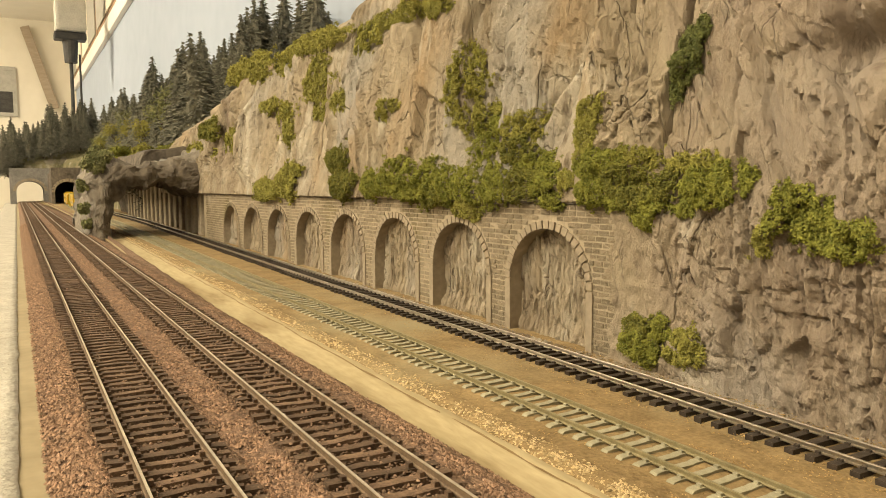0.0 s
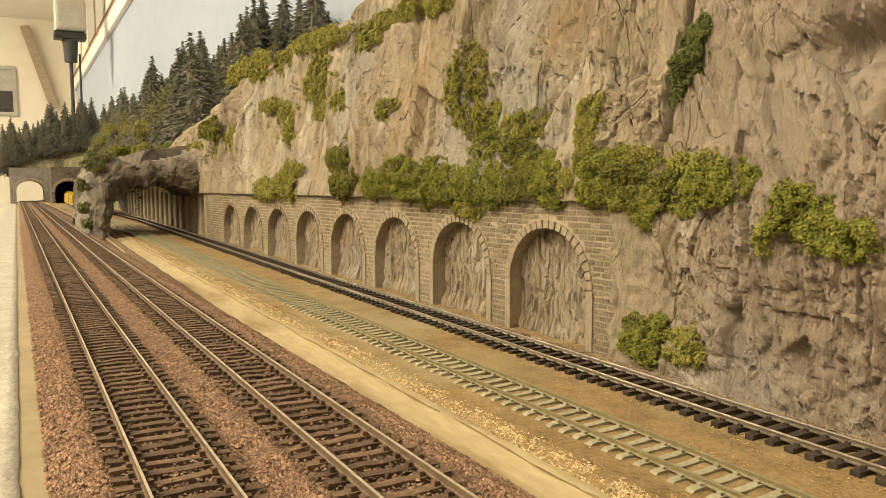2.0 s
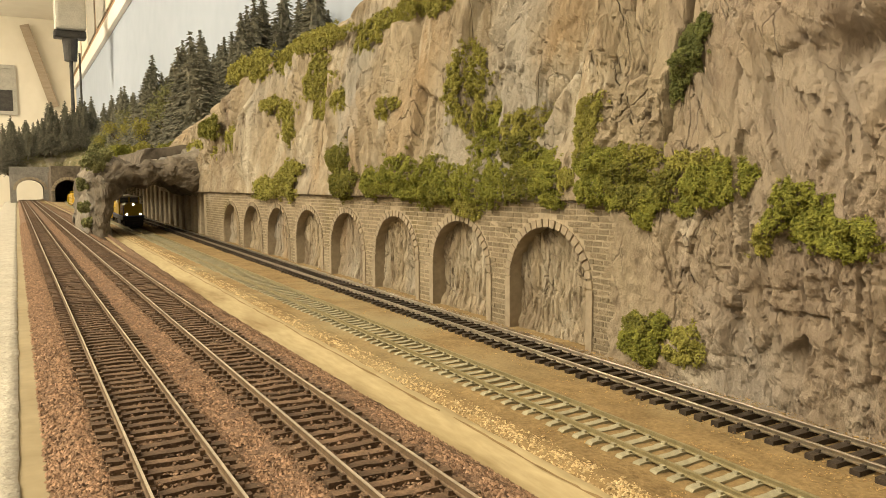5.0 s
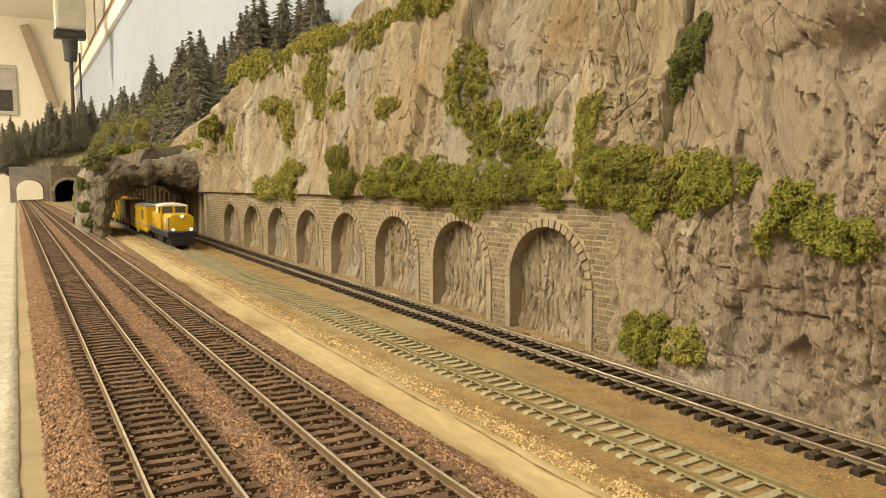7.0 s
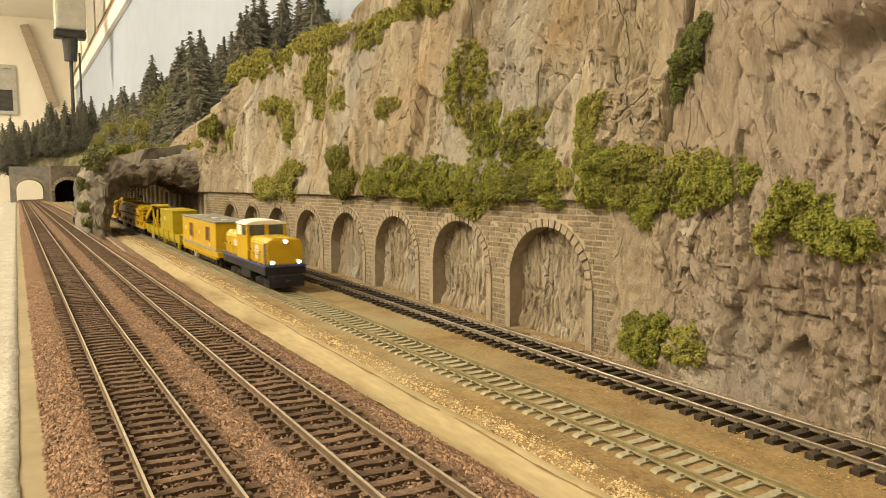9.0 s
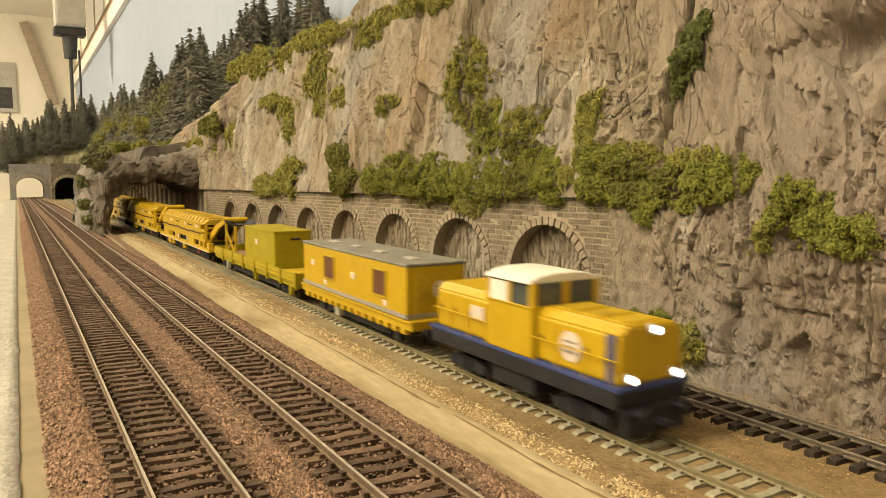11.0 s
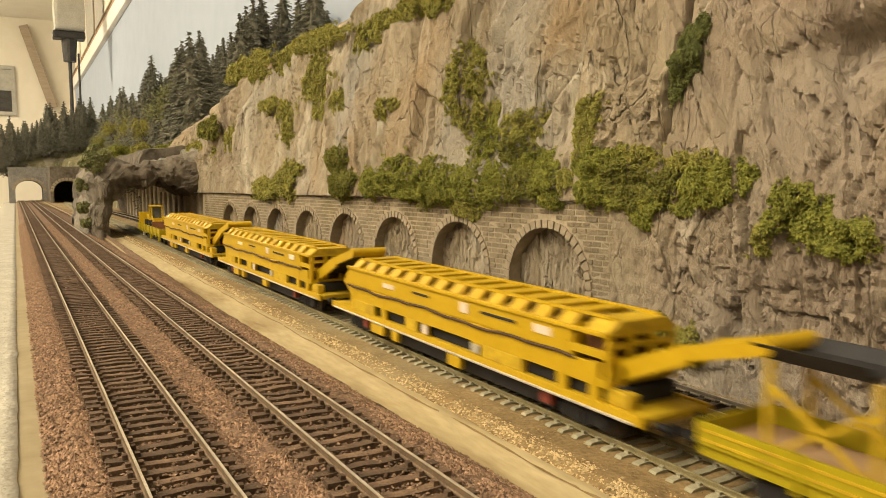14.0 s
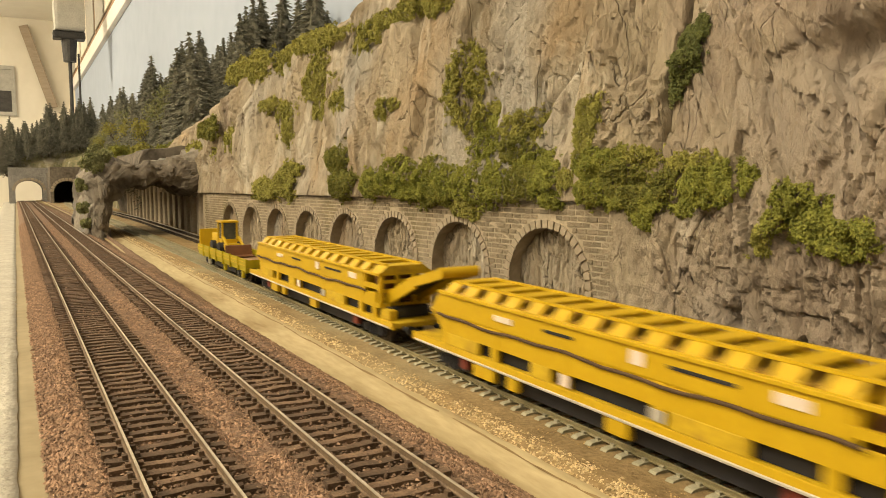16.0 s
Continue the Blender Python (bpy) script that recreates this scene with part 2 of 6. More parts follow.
SLEEPER_BLACK = material("black_plastic_sleeper", (0.022, 0.017, 0.013), (0.060, 0.046, 0.036), 260, 0.5, bump=0.0002, obj_rand=0.2)
RAIL_TOP = material("polished_nickel_rail", (0.50, 0.44, 0.35), (0.72, 0.65, 0.54), 200, 0.38, metal=0.7)
RAIL_RUST = material("rusty_rail_side", (0.10, 0.068, 0.042), (0.22, 0.155, 0.10), 250, 0.7, metal=0.2)
RAIL_OLIVE = material("olive_painted_rail", (0.19, 0.165, 0.085), (0.30, 0.26, 0.15), 250, 0.55, metal=0.3)
RAIL_BRIGHT = material("bright_rail", (0.33, 0.29, 0.23), (0.55, 0.50, 0.42), 250, 0.32, metal=0.9)
LEAF = material("green_foliage_flock", (0.092, 0.105, 0.018), (0.345, 0.345, 0.060), 170, 0.85, island=0.1)
LEAF_YELLOW = material("yellow_green_foliage_flock", (0.14, 0.135, 0.03), (0.40, 0.375, 0.085), 170, 0.85, island=0.1)
LEAF_DARK = material("dark_green_foliage_flock", (0.075, 0.08, 0.018), (0.27, 0.26, 0.050), 210, 0.85, island=0.2)
LEAF_IVY = material("deep_green_ivy_flock", (0.06, 0.075, 0.024), (0.21, 0.225, 0.065), 210, 0.85, island=0.2)
LEAF_PALE = material("pale_grey_green_foliage", (0.12, 0.13, 0.05), (0.29, 0.29, 0.13), 60, 0.85, island=0.3)
# Needles lifted and greyed: the haze over the far firs is in the colour.
NEEDLES = material("hazed_fir_needles", (0.095, 0.094, 0.070), (0.235, 0.225, 0.17), 60, 0.9, island=0.3)
BARK = material("fir_bark", (0.05, 0.035, 0.025), (0.11, 0.08, 0.055), 200, 0.9)
SKY_BOARD = material("pale_sky_backdrop", (0.36, 0.42, 0.53), (0.41, 0.47, 0.58), 1.6, 0.9)
WHITE_TRIM = material("white_painted_edge", (0.80, 0.78, 0.74), (0.88, 0.86, 0.82), 10, 0.6)
ROOM_WALL = material("cream_room_wall", (0.74, 0.69, 0.58), (0.82, 0.77, 0.66), 1.5, 0.9, bump=0.001)
ROOM_CEILING = material("white_room_ceiling", (0.83, 0.80, 0.73), (0.90, 0.87, 0.80), 1.5, 0.9)
ROOM_FLOOR = material("grey_room_floor", (0.22, 0.20, 0.17), (0.30, 0.27, 0.23), 8, 0.6)
BROWN_WOOD = material("brown_wood_panel", (0.26, 0.16, 0.09), (0.42, 0.28, 0.17), 5, 0.6, stretch=(1, 1, 8))
GREY_WOOD = material("greyed_brown_timber", (0.30, 0.24, 0.17), (0.44, 0.36, 0.27), 5, 0.7, stretch=(1, 1, 8))
DARK_METAL = material("dark_metal", (0.03, 0.03, 0.03), (0.08, 0.075, 0.07), 20, 0.5, metal=0.4)
GREY_PAINT = material("grey_paint", (0.33, 0.32, 0.28), (0.48, 0.46, 0.41), 20, 0.6)
HILL_EARTH = material("hill_earth_and_turf", (0.075, 0.08, 0.035), (0.25, 0.215, 0.12), 30, 0.95, bump=0.008, fine=8, extra=(((0.30, 0.27, 0.21), 20, 0.55, 0.66),))
YELLOW = material("yellow_wagon_paint", (0.46, 0.292, 0.006), (0.54, 0.358, 0.010), 60, 0.42, spec=0.4)
YELLOW_DIRTY = material("weathered_yellow_paint", (0.38, 0.25, 0.012), (0.58, 0.40, 0.02), 90, 0.55, fine=5, extra=(((0.30, 0.18, 0.03), 70, 0.60, 0.75),))
YELLOW_GREEN = material("greenish_yellow_paint", (0.29, 0.235, 0.005), (0.37, 0.30, 0.008), 60, 0.5)
ROOF_GREY = material("grey_wagon_roof", (0.16, 0.155, 0.13), (0.26, 0.25, 0.21), 50, 0.7)
CAB_WHITE = material("cream_cab_roof", (0.72, 0.69, 0.60), (0.82, 0.79, 0.70), 40, 0.5)
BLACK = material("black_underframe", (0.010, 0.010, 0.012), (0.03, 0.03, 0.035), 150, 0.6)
BLUE_STRIPE = material("dark_blue_stripe", (0.03, 0.045, 0.15), (0.05, 0.07, 0.20), 60, 0.5)
GREY_BAND = material("grey_side_band", (0.27, 0.24, 0.19), (0.36, 0.32, 0.26), 80, 0.6)
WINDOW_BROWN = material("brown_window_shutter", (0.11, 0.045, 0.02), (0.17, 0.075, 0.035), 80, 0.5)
GLASS_DARK = material("dark_cab_glass", (0.05, 0.06, 0.06), (0.11, 0.12, 0.11), 60, 0.12, spec=0.6)
PLATE = material("white_plate", (0.60, 0.50, 0.42), (0.74, 0.64, 0.55), 200, 0.6)
RED = material("red_paint", (0.42, 0.035, 0.015), (0.56, 0.06, 0.025), 100, 0.5)
HOSE_BROWN = material("dark_brown_hose", (0.045, 0.026, 0.014), (0.10, 0.06, 0.03), 100, 0.7)
HOPPER_SHADE = material("shaded_hopper_yellow", (0.17, 0.10, 0.012), (0.28, 0.17, 0.02), 100, 0.8)
RED_DULL = material("dull_red_paint", (0.14, 0.03, 0.02), (0.22, 0.05, 0.03), 100, 0.7)
WHEEL = material("dark_steel_wheel", (0.05, 0.04, 0.035), (0.13, 0.11, 0.09), 200, 0.5, metal=0.6)
SILVER = material("pale_grey_metal", (0.45, 0.43, 0.38), (0.60, 0.57, 0.50), 100, 0.45, metal=0.4)
LAMP_GLOW = glow("lit_headlight", (1.0, 0.93, 0.75), 9.0)


# ---- the room ----
def room():
    x0, x1, y0, y1, z0, z1 = -2.6, 0.70, -2.2, 9.7, -0.95, 1.95
    for name, b, mat in (("floor", (x0, x1, y0, y1, z0 - 0.1, z0), ROOM_FLOOR), ("ceiling", (x0, x1, y0, y1, z1, z1 + 0.1), ROOM_CEILING),
                         ("wall_west", (x0 - 0.1, x0, y0, y1, z0, z1), ROOM_WALL), ("wall_east", (x1, x1 + 0.1, y0, y1, z0, z1), ROOM_WALL),
                         ("wall_north", (x0, x1, y1, y1 + 0.1, z0, z1), ROOM_WALL), ("wall_south", (x0, x1, y0 - 0.1, y0, z0, z1), ROOM_WALL)):
        tagged(mesh_ob(name, boxes(b), mat), "plain painted " + name.split("_")[0] + " of the hobby room", name.split("_")[0], kind="structure")
    # table that carries the layout
    tagged(mesh_ob("baseboard", boxes((-0.05, 0.70, -1.6, 6.1, -0.12, -0.035)), BEIGE), "beige board that carries the model railway", "board", kind="structure")
    for x in (0.0, 0.62):
        for y in (-1.5, 0.9, 3.3, 5.7):
            tagged(mesh_ob("table_leg", boxes((x - 0.03, x + 0.03, y - 0.03, y + 0.03, -0.95, -0.12), bevel=0.004), BROWN_WOOD), "square wooden leg under the railway board", "leg", "legs of the railway board")
    # sky board behind the landscape, with its white top edge
    sky = tagged(mesh_ob("backdrop", boxes((0.64, 0.65, -1.6, 9.4, -0.035, 1.16)), SKY_BOARD), "pale grey-blue painted sky board", "backdrop", kind="structure")
    part("trim", boxes((0.610, 0.66, -1.6, 9.4, 1.16, 1.27), bevel=0.008), WHITE_TRIM, sky, "white top edge")
    # picture on the far wall
    pic = thing("framed_picture", pose(-0.335, 9.699, 1.13), "framed dark landscape picture on the cream wall", "picture")
    fr = bmesh.new()
    for b in ((-0.4, 0.4, -0.03, 0, 0.25, 0.29), (-0.4, 0.4, -0.03, 0, -0.25, -0.21), (-0.4, -0.36, -0.03, 0, -0.21, 0.25), (0.36, 0.4, -0.03, 0, -0.21, 0.25)):
        box(fr, *b)
    part("picture_frame", fr, GREY_PAINT, pic)
    part("canvas", boxes((-0.36, 0.36, -0.012, -0.002, -0.21, 0.02)), DARK_METAL, pic, "dark lower half of the picture")
    part("sky", boxes((-0.36, 0.36, -0.012, -0.002, 0.02, 0.25)), GREY_PAINT, pic, "teal-grey upper half of the picture")


room()


def far_clutter():
    for i in range(3):
        y0 = 5.2 + i * 1.42
        c = thing("wall_cupboard", pose(0.665, y0, 1.27), "brown wooden wall cupboard above the sky board", "cupboard", "wall cupboards")
        part("carcass", boxes((-0.05, 0.034, 0, 1.34, 0, 0.62), bevel=0.006), BROWN_WOOD, c)
        for k in (0, 1):
            part("cupboard_door", boxes((-0.062, -0.051, 0.04 + k * 0.65, 0.65 + k * 0.65, 0.03, 0.59), bevel=0.004), GREY_PAINT if (i + k) % 2 else ROOM_WALL, c)
    p = thing("pole_spotlight", pose(0.375, 5.85, -0.035), "grey spotlight head on a thin dark pole", "lamp")
    part("pole", cyl(bmesh.new(), (0, 0, 0), (0, 0, 1.02), 0.012, seg=10), DARK_METAL, p)
    part("second_pole", cyl(bmesh.new(), (0.055, 0, 0), (0.055, 0, 1.04), 0.007, seg=8), DARK_METAL, p)
    part("base", cyl(bmesh.new(), (0.02, 0, 0), (0.02, 0, 0.02), 0.12, seg=24), DARK_METAL, p)
    part("knuckle", cyl(bmesh.new(), (0, 0, 0.98), (0, 0, 1.13), 0.040, 0.050, 16), DARK_METAL, p)
    part("collar", boxes((-0.10, 0.10, -0.06, 0.06, 1.13, 1.18), bevel=0.01), DARK_METAL, p)
    head = part("lamp_head", boxes((-0.09, 0.10, -0.10, 0.10, 1.18, 1.40), bevel=0.02), GREY_PAINT, p)
    part("cooling_top", boxes((-0.07, 0.08, -0.08, 0.08, 1.40, 1.66), bevel=0.015), DARK_METAL, head)
    bm = beam(bmesh.new(), (0.17, 9.64, 1.86), (0.43, 9.64, 0.98), 0.05, 0.09)
    tagged(mesh_ob("wall_beam", bm, GREY_WOOD), "slanting brown timber brace on the end wall", "beam")


far_clutter()

# ---- ground: one sheet along the layout, with its cross-section ----
RAIL1, RAIL3 = 0.0244, 0.0046       # rail tops: of the front tracks, and of the rear tracks over their rising ground
Y_NEAR, Y_FAR = -0.5, 4.6


def rise(y):
    """Level of the ground under the rear tracks, which climb and then run level."""
    return -0.0107 + 0.01753 * (y if y < 1.6 else 1.6 + 0.15 * (1 - math.exp(-(y - 1.6) / 0.15)))


def line_1(y):
    return 0.0309, RAIL1


def line_2(y):
    return 0.0729 + 0.0006 * y, RAIL1


def line_3(y):
    return 0.1977 - 0.0158 * y + 0.0155 * max(0, y - 1.7) ** 2, rise(y) + RAIL3


def line_4(y):
    return 0.2553 - 0.0158 * y + 0.0155 * max(0, y - 1.7) ** 2, rise(y) + RAIL3 + 0.0004


def fbm(x, y, z, scale, octaves=4):
    return noise.fractal(Vector((x * scale, y * scale, z * scale)), 0.9, 2.1, octaves)


def ground():
    def strip(name, xs, mat, label, seg=0.006, rough=0.0, y1=Y_FAR, far=0.05, climb=False):
        ys, y = [], Y_NEAR
        while y < y1:
            ys.append(y)
            y += seg if y < 0.9 else (seg * 3 if y < 2 else far)
        ys.append(y1)
        verts, faces = [], []
        n = len(xs)
        for y in ys:
            for x, s, z in xs:
                jag = rough * fbm(x, y, 3.1, 90)
                verts.append((x + s * y + 2 * jag * (0.5 if 0 < z else 1), y, z + jag + (rise(y) * (climb if climb < 1 else (0 if z > 0.009 else 1)) if climb else 0)))
        for j in range(len(ys) - 1):
            for i in range(n - 1):
                faces.append((j * n + i, j * n + i + 1, (j + 1) * n + i + 1, (j + 1) * n + i))
        return tagged(data_ob(name, verts, faces, mat, smooth=True), label, name.replace("_", " "), kind="structure")

    def cross(points, step=0.004):
        out = []
        for (xa, sa, za), (xb, sb, zb) in zip(points, points[1:]):
            k = max(1, int(abs(xb - xa) / step))
            out += [(xa + (xb - xa) * i / k, sa + (sb - sa) * i / k, za + (zb - za) * i / k) for i in range(k)]
        return out + [points[-1]]

    b = RAIL1 - 0.0046
    strip("white_edge", cross([(-0.052, 0, -0.10), (-0.05, 0, 0.010), (-0.035, 0, 0.0145), (-0.003, 0.0012, 0.0145), (-0.0028, 0.0012, 0.011)]), WHITE_EDGE, "rough white plaster edge of the layout", rough=0.0006)
    strip("edge_board", cross([(-0.0035, 0.0012, 0.0138), (0.0085, 0.0012, 0.0138)]), BEIGE, "smooth beige strip beside the ballast", rough=0.0002)
    strip("ballast_bed", cross([(0.003, 0.001, 0.0130), (0.0105, 0.001, b - 0.001), (0.0150, 0, b), (0.088, 0.001, b), (0.0955, 0.001, b - 0.0008), (0.112, 0.002, 0.0095), (0.124, 0.0005, 0.0028), (0.132, -0.002, -0.006)]),
          BALLAST, "red-brown ballast bed of the double track", seg=0.004, rough=0.0009, climb=1)
    strip("sand_gutter", cross([(0.112, 0.0, 0.0035), (0.126, 0.0, 0.0010), (0.142, -0.004, 0.0005), (0.157, -0.010, 0.0015), (0.163, -0.012, -0.003)]), SAND, "smooth yellow sand path between the track beds", seg=0.008, rough=0.0006, climb=1)
    strip("ground", cross([(0.1565, -0.013, -0.002), (0.160, -0.013, 0.0016), (0.166, -0.013, 0.0026), (0.173, -0.0158, 0.0012), (0.1977, -0.0158, 0.0011), (0.222, -0.0158, 0.0012), (0.236, -0.0158, 0.0008), (0.27, -0.0158, 0.0002), (0.62, 0.0, 0.0)]),
          OCHRE, "ochre sandy ground under the rear tracks", seg=0.005, rough=0.0007, climb=1)


ground()


# ---- tracks ----
def sweep(profile, path, y0, y1, steps):
    """Push a closed outline (across, up) along a track's line."""
    bm = bmesh.new()
    rings = []
    for j in range(steps + 1):
        y = y0 + (y1 - y0) * j / steps
        x, z = path(y)
        rings.append([bm.verts.new((x + a, y, z + c)) for a, c in profile])
    n = len(profile)
    for p, q in zip(rings, rings[1:]):
        for i in range(n):
            bm.faces.new((p[i], p[(i + 1) % n], q[(i + 1) % n], q[i]))
    bm.faces.new(rings[0][::-1])
    bm.faces.new(rings[-1])
    bmesh.ops.recalc_face_normals(bm, faces=bm.faces)
    return bm


def track(name, path, pitch, sleeper_size, mats, label, first, count, wide=1.0, chairs=False, worn=0.0):
    """sleeper_size: length, width, height."""
    t = thing(name, pose(0, 0, 0), label, "railway track", "tracks of the layout")
    head, side, wood = mats
    g = 0.0165 / 2
    f, k = 0.0008 * wide, 0.00045 * wide
    for sg in (-1, 1):
        c = sg * (g + 0.0004)
        prof = [(-f, -0.0024), (f, -0.0024), (f, -0.0020), (0.0003, -0.0017), (0.0003, -0.0009), (k, -0.0007), (k, -0.00026), (-k, -0.00026), (-k, -0.0007), (-0.0003, -0.0009), (-0.0003, -0.0017), (-f, -0.0020)]
        rail = part("rail", sweep([(c + a, z) for a, z in prof], path, Y_NEAR, 4.55, 90), side, t)
        part("railhead", sweep([(c - k, -0.00025), (c + k, -0.00025), (c + k * 0.8, 0), (c - k * 0.8, 0)], path, Y_NEAR, 4.55, 90), head, rail, "worn running surface")
    L, W, Hh = sleeper_size
    zt = -0.0024
    rng = random.Random(len(label))
    meshes = []
    for v in range(7):
        bm = bmesh.new()
        j = lambda a: rng.uniform(-a, a)
        if chairs:
            prism(bm, [(-L / 2, zt - Hh), (L / 2, zt - Hh), (L / 2, zt - 0.0010), (L / 2 - 0.001, zt - 0.0002), (g + 0.0035, zt), (g - 0.0035, zt), (0.003, zt - 0.0003), (-0.003, zt - 0.0003), (-g + 0.0035, zt), (-g - 0.0035, zt), (-L / 2 + 0.001, zt - 0.0002), (-L / 2, zt - 0.0010)], "y", -W / 2, W / 2)
        else:
            n = 7
            up = [(L / 2 - L * i / n + j(0.0004), zt - worn * rng.random()) for i in range(n + 1)]
            prism(bm, [(-L / 2, zt - Hh), (L / 2, zt - Hh)] + up, "y", -W / 2 + j(worn * 0.4), W / 2 + j(worn * 0.4))
        for sg in (-1, 1):
            for o in (-0.0015, 0.0015):
                c = sg * (g + .0004) + o
                box(bm, c - 0.0006, c + 0.0006, -0.0009, 0.0009, zt - 0.0003, zt + 0.0009)
        me = bpy.data.meshes.new("sleeper")
        bm.normal_update()
        bm.to_mesh(me)
        bm.free()
        me.materials.append(wood)
        meshes.append(me)

    def seat(y):
        x, z = path(y)
        x2, z2 = path(y + 0.01)
        return x, z, math.degrees(math.atan((z2 - z) / 0.01)), -math.degrees(math.atan((x2 - x) / 0.01))
    for i in range(count):
        y = first + i * pitch
        x, z, rx, rz = seat(y)
        ob = new("sleeper", meshes[rng.randrange(7)])
        ob.parent = t
        ob.matrix_local = pose(x + rng.uniform(-.0003, .0003), y, z, rx, 0, rz + rng.uniform(-.8, .8))
    verts, faces = [], []
    for y in [first - pitch * (i + 1) for i in range(int((first - Y_NEAR) / pitch))] + [first + pitch * i for i in range(count, int((4.5 - first) / pitch))]:
        o = len(verts)
        x, z = path(y)
        verts += [(x + a, y + b2, z + c) for a in (-L / 2, L / 2) for b2 in (-W / 2, W / 2) for c in (zt - Hh, zt)]
        faces += [tuple(o + q for q in f2) for f2 in ((0, 1, 3, 2), (4, 6, 7, 5), (1, 5, 7, 3), (0, 2, 6, 4), (0, 4, 5, 1), (2, 3, 7, 6))]
    tagged(data_ob("far_sleepers", verts, faces, wood, t), kind="stuff")
    return t


track("railway_track", line_1, 0.0067, (0.0290, 0.0030, 0.0034), (RAIL_TOP, RAIL_RUST, SLEEPER_BROWN), "rusty main line track with weathered brown sleepers in red ballast", 0.12, 270, wide=0.75, worn=0.0006)
track("railway_track", line_2, 0.0067, (0.0290, 0.0030, 0.0034), (RAIL_TOP, RAIL_RUST, SLEEPER_BROWN), "second main line track with brown sleepers beside the sand path", 0.12, 270, wide=0.75, worn=0.0006)
track("railway_track", line_3, 0.0079, (0.0300, 0.0032, 0.0030), (RAIL_OLIVE, RAIL_OLIVE, SLEEPER_GREY), "track on pale grey concrete sleepers laid in ochre sand", 0.10, 250, chairs=True)
track("railway_track", line_4, 0.0082, (0.0300, 0.0036, 0.0032), (RAIL_BRIGHT, RAIL_BRIGHT, SLEEPER_BLACK), "bright track on black plastic sleepers at the foot of the wall", 0.08, 250, wide=1.3)


# ---- the rock face ----
WALL_X, WALL_S, WALL_TOP = 0.2874, -0.024, 0.0785
WALL_Y0, WALL_Y1 = 0.295, 1.225


def wall_x(y):
    return WALL_X + WALL_S * y


def lerp_table(v, table):
    for (a, p), (b, q) in zip(table, table[1:]):
        if v <= b:
            f = min(1, max(0, (v - a) / (b - a)))
            return p + (q - p) * f
    return table[-1][1]


def smooth(a, b, v):
    if a > b:
        return 1 - smooth(b, a, v)
    f = min(1, max(0, (v - a) / (b - a)))
    return f * f * (3 - 2 * f)


TOP_TABLE = ((-0.6, 0.42), (0.5, 0.42), (0.62, 0.345), (0.7, 0.275), (0.8, 0.270), (0.93, 0.262), (1.02, 0.258), (1.143, 0.245), (1.25, 0.230), (1.42, 0.205), (1.5, 0.175), (1.62, 0.155), (2.4, 0.165), (3.2, 0.18), (4.2, 0.19), (4.7, 0.19))
BACK_TABLE = ((-0.6, 0.50), (0.55, 0.44), (0.7, 0.32), (0.9, 0.29), (1.4, 0.29), (1.55, 0.34), (2.0, 0.385), (2.6, 0.40), (3.4, 0.38), (4.7, 0.37))
CRACK = ((0.0, 0.270), (0.097, 0.2747), (0.111, 0.2813), (0.1255, 0.2804), (0.14, 0.2799), (0.153, 0.2769), (0.18, 0.2733), (0.5, 0.262))      # height, y of the long cleft


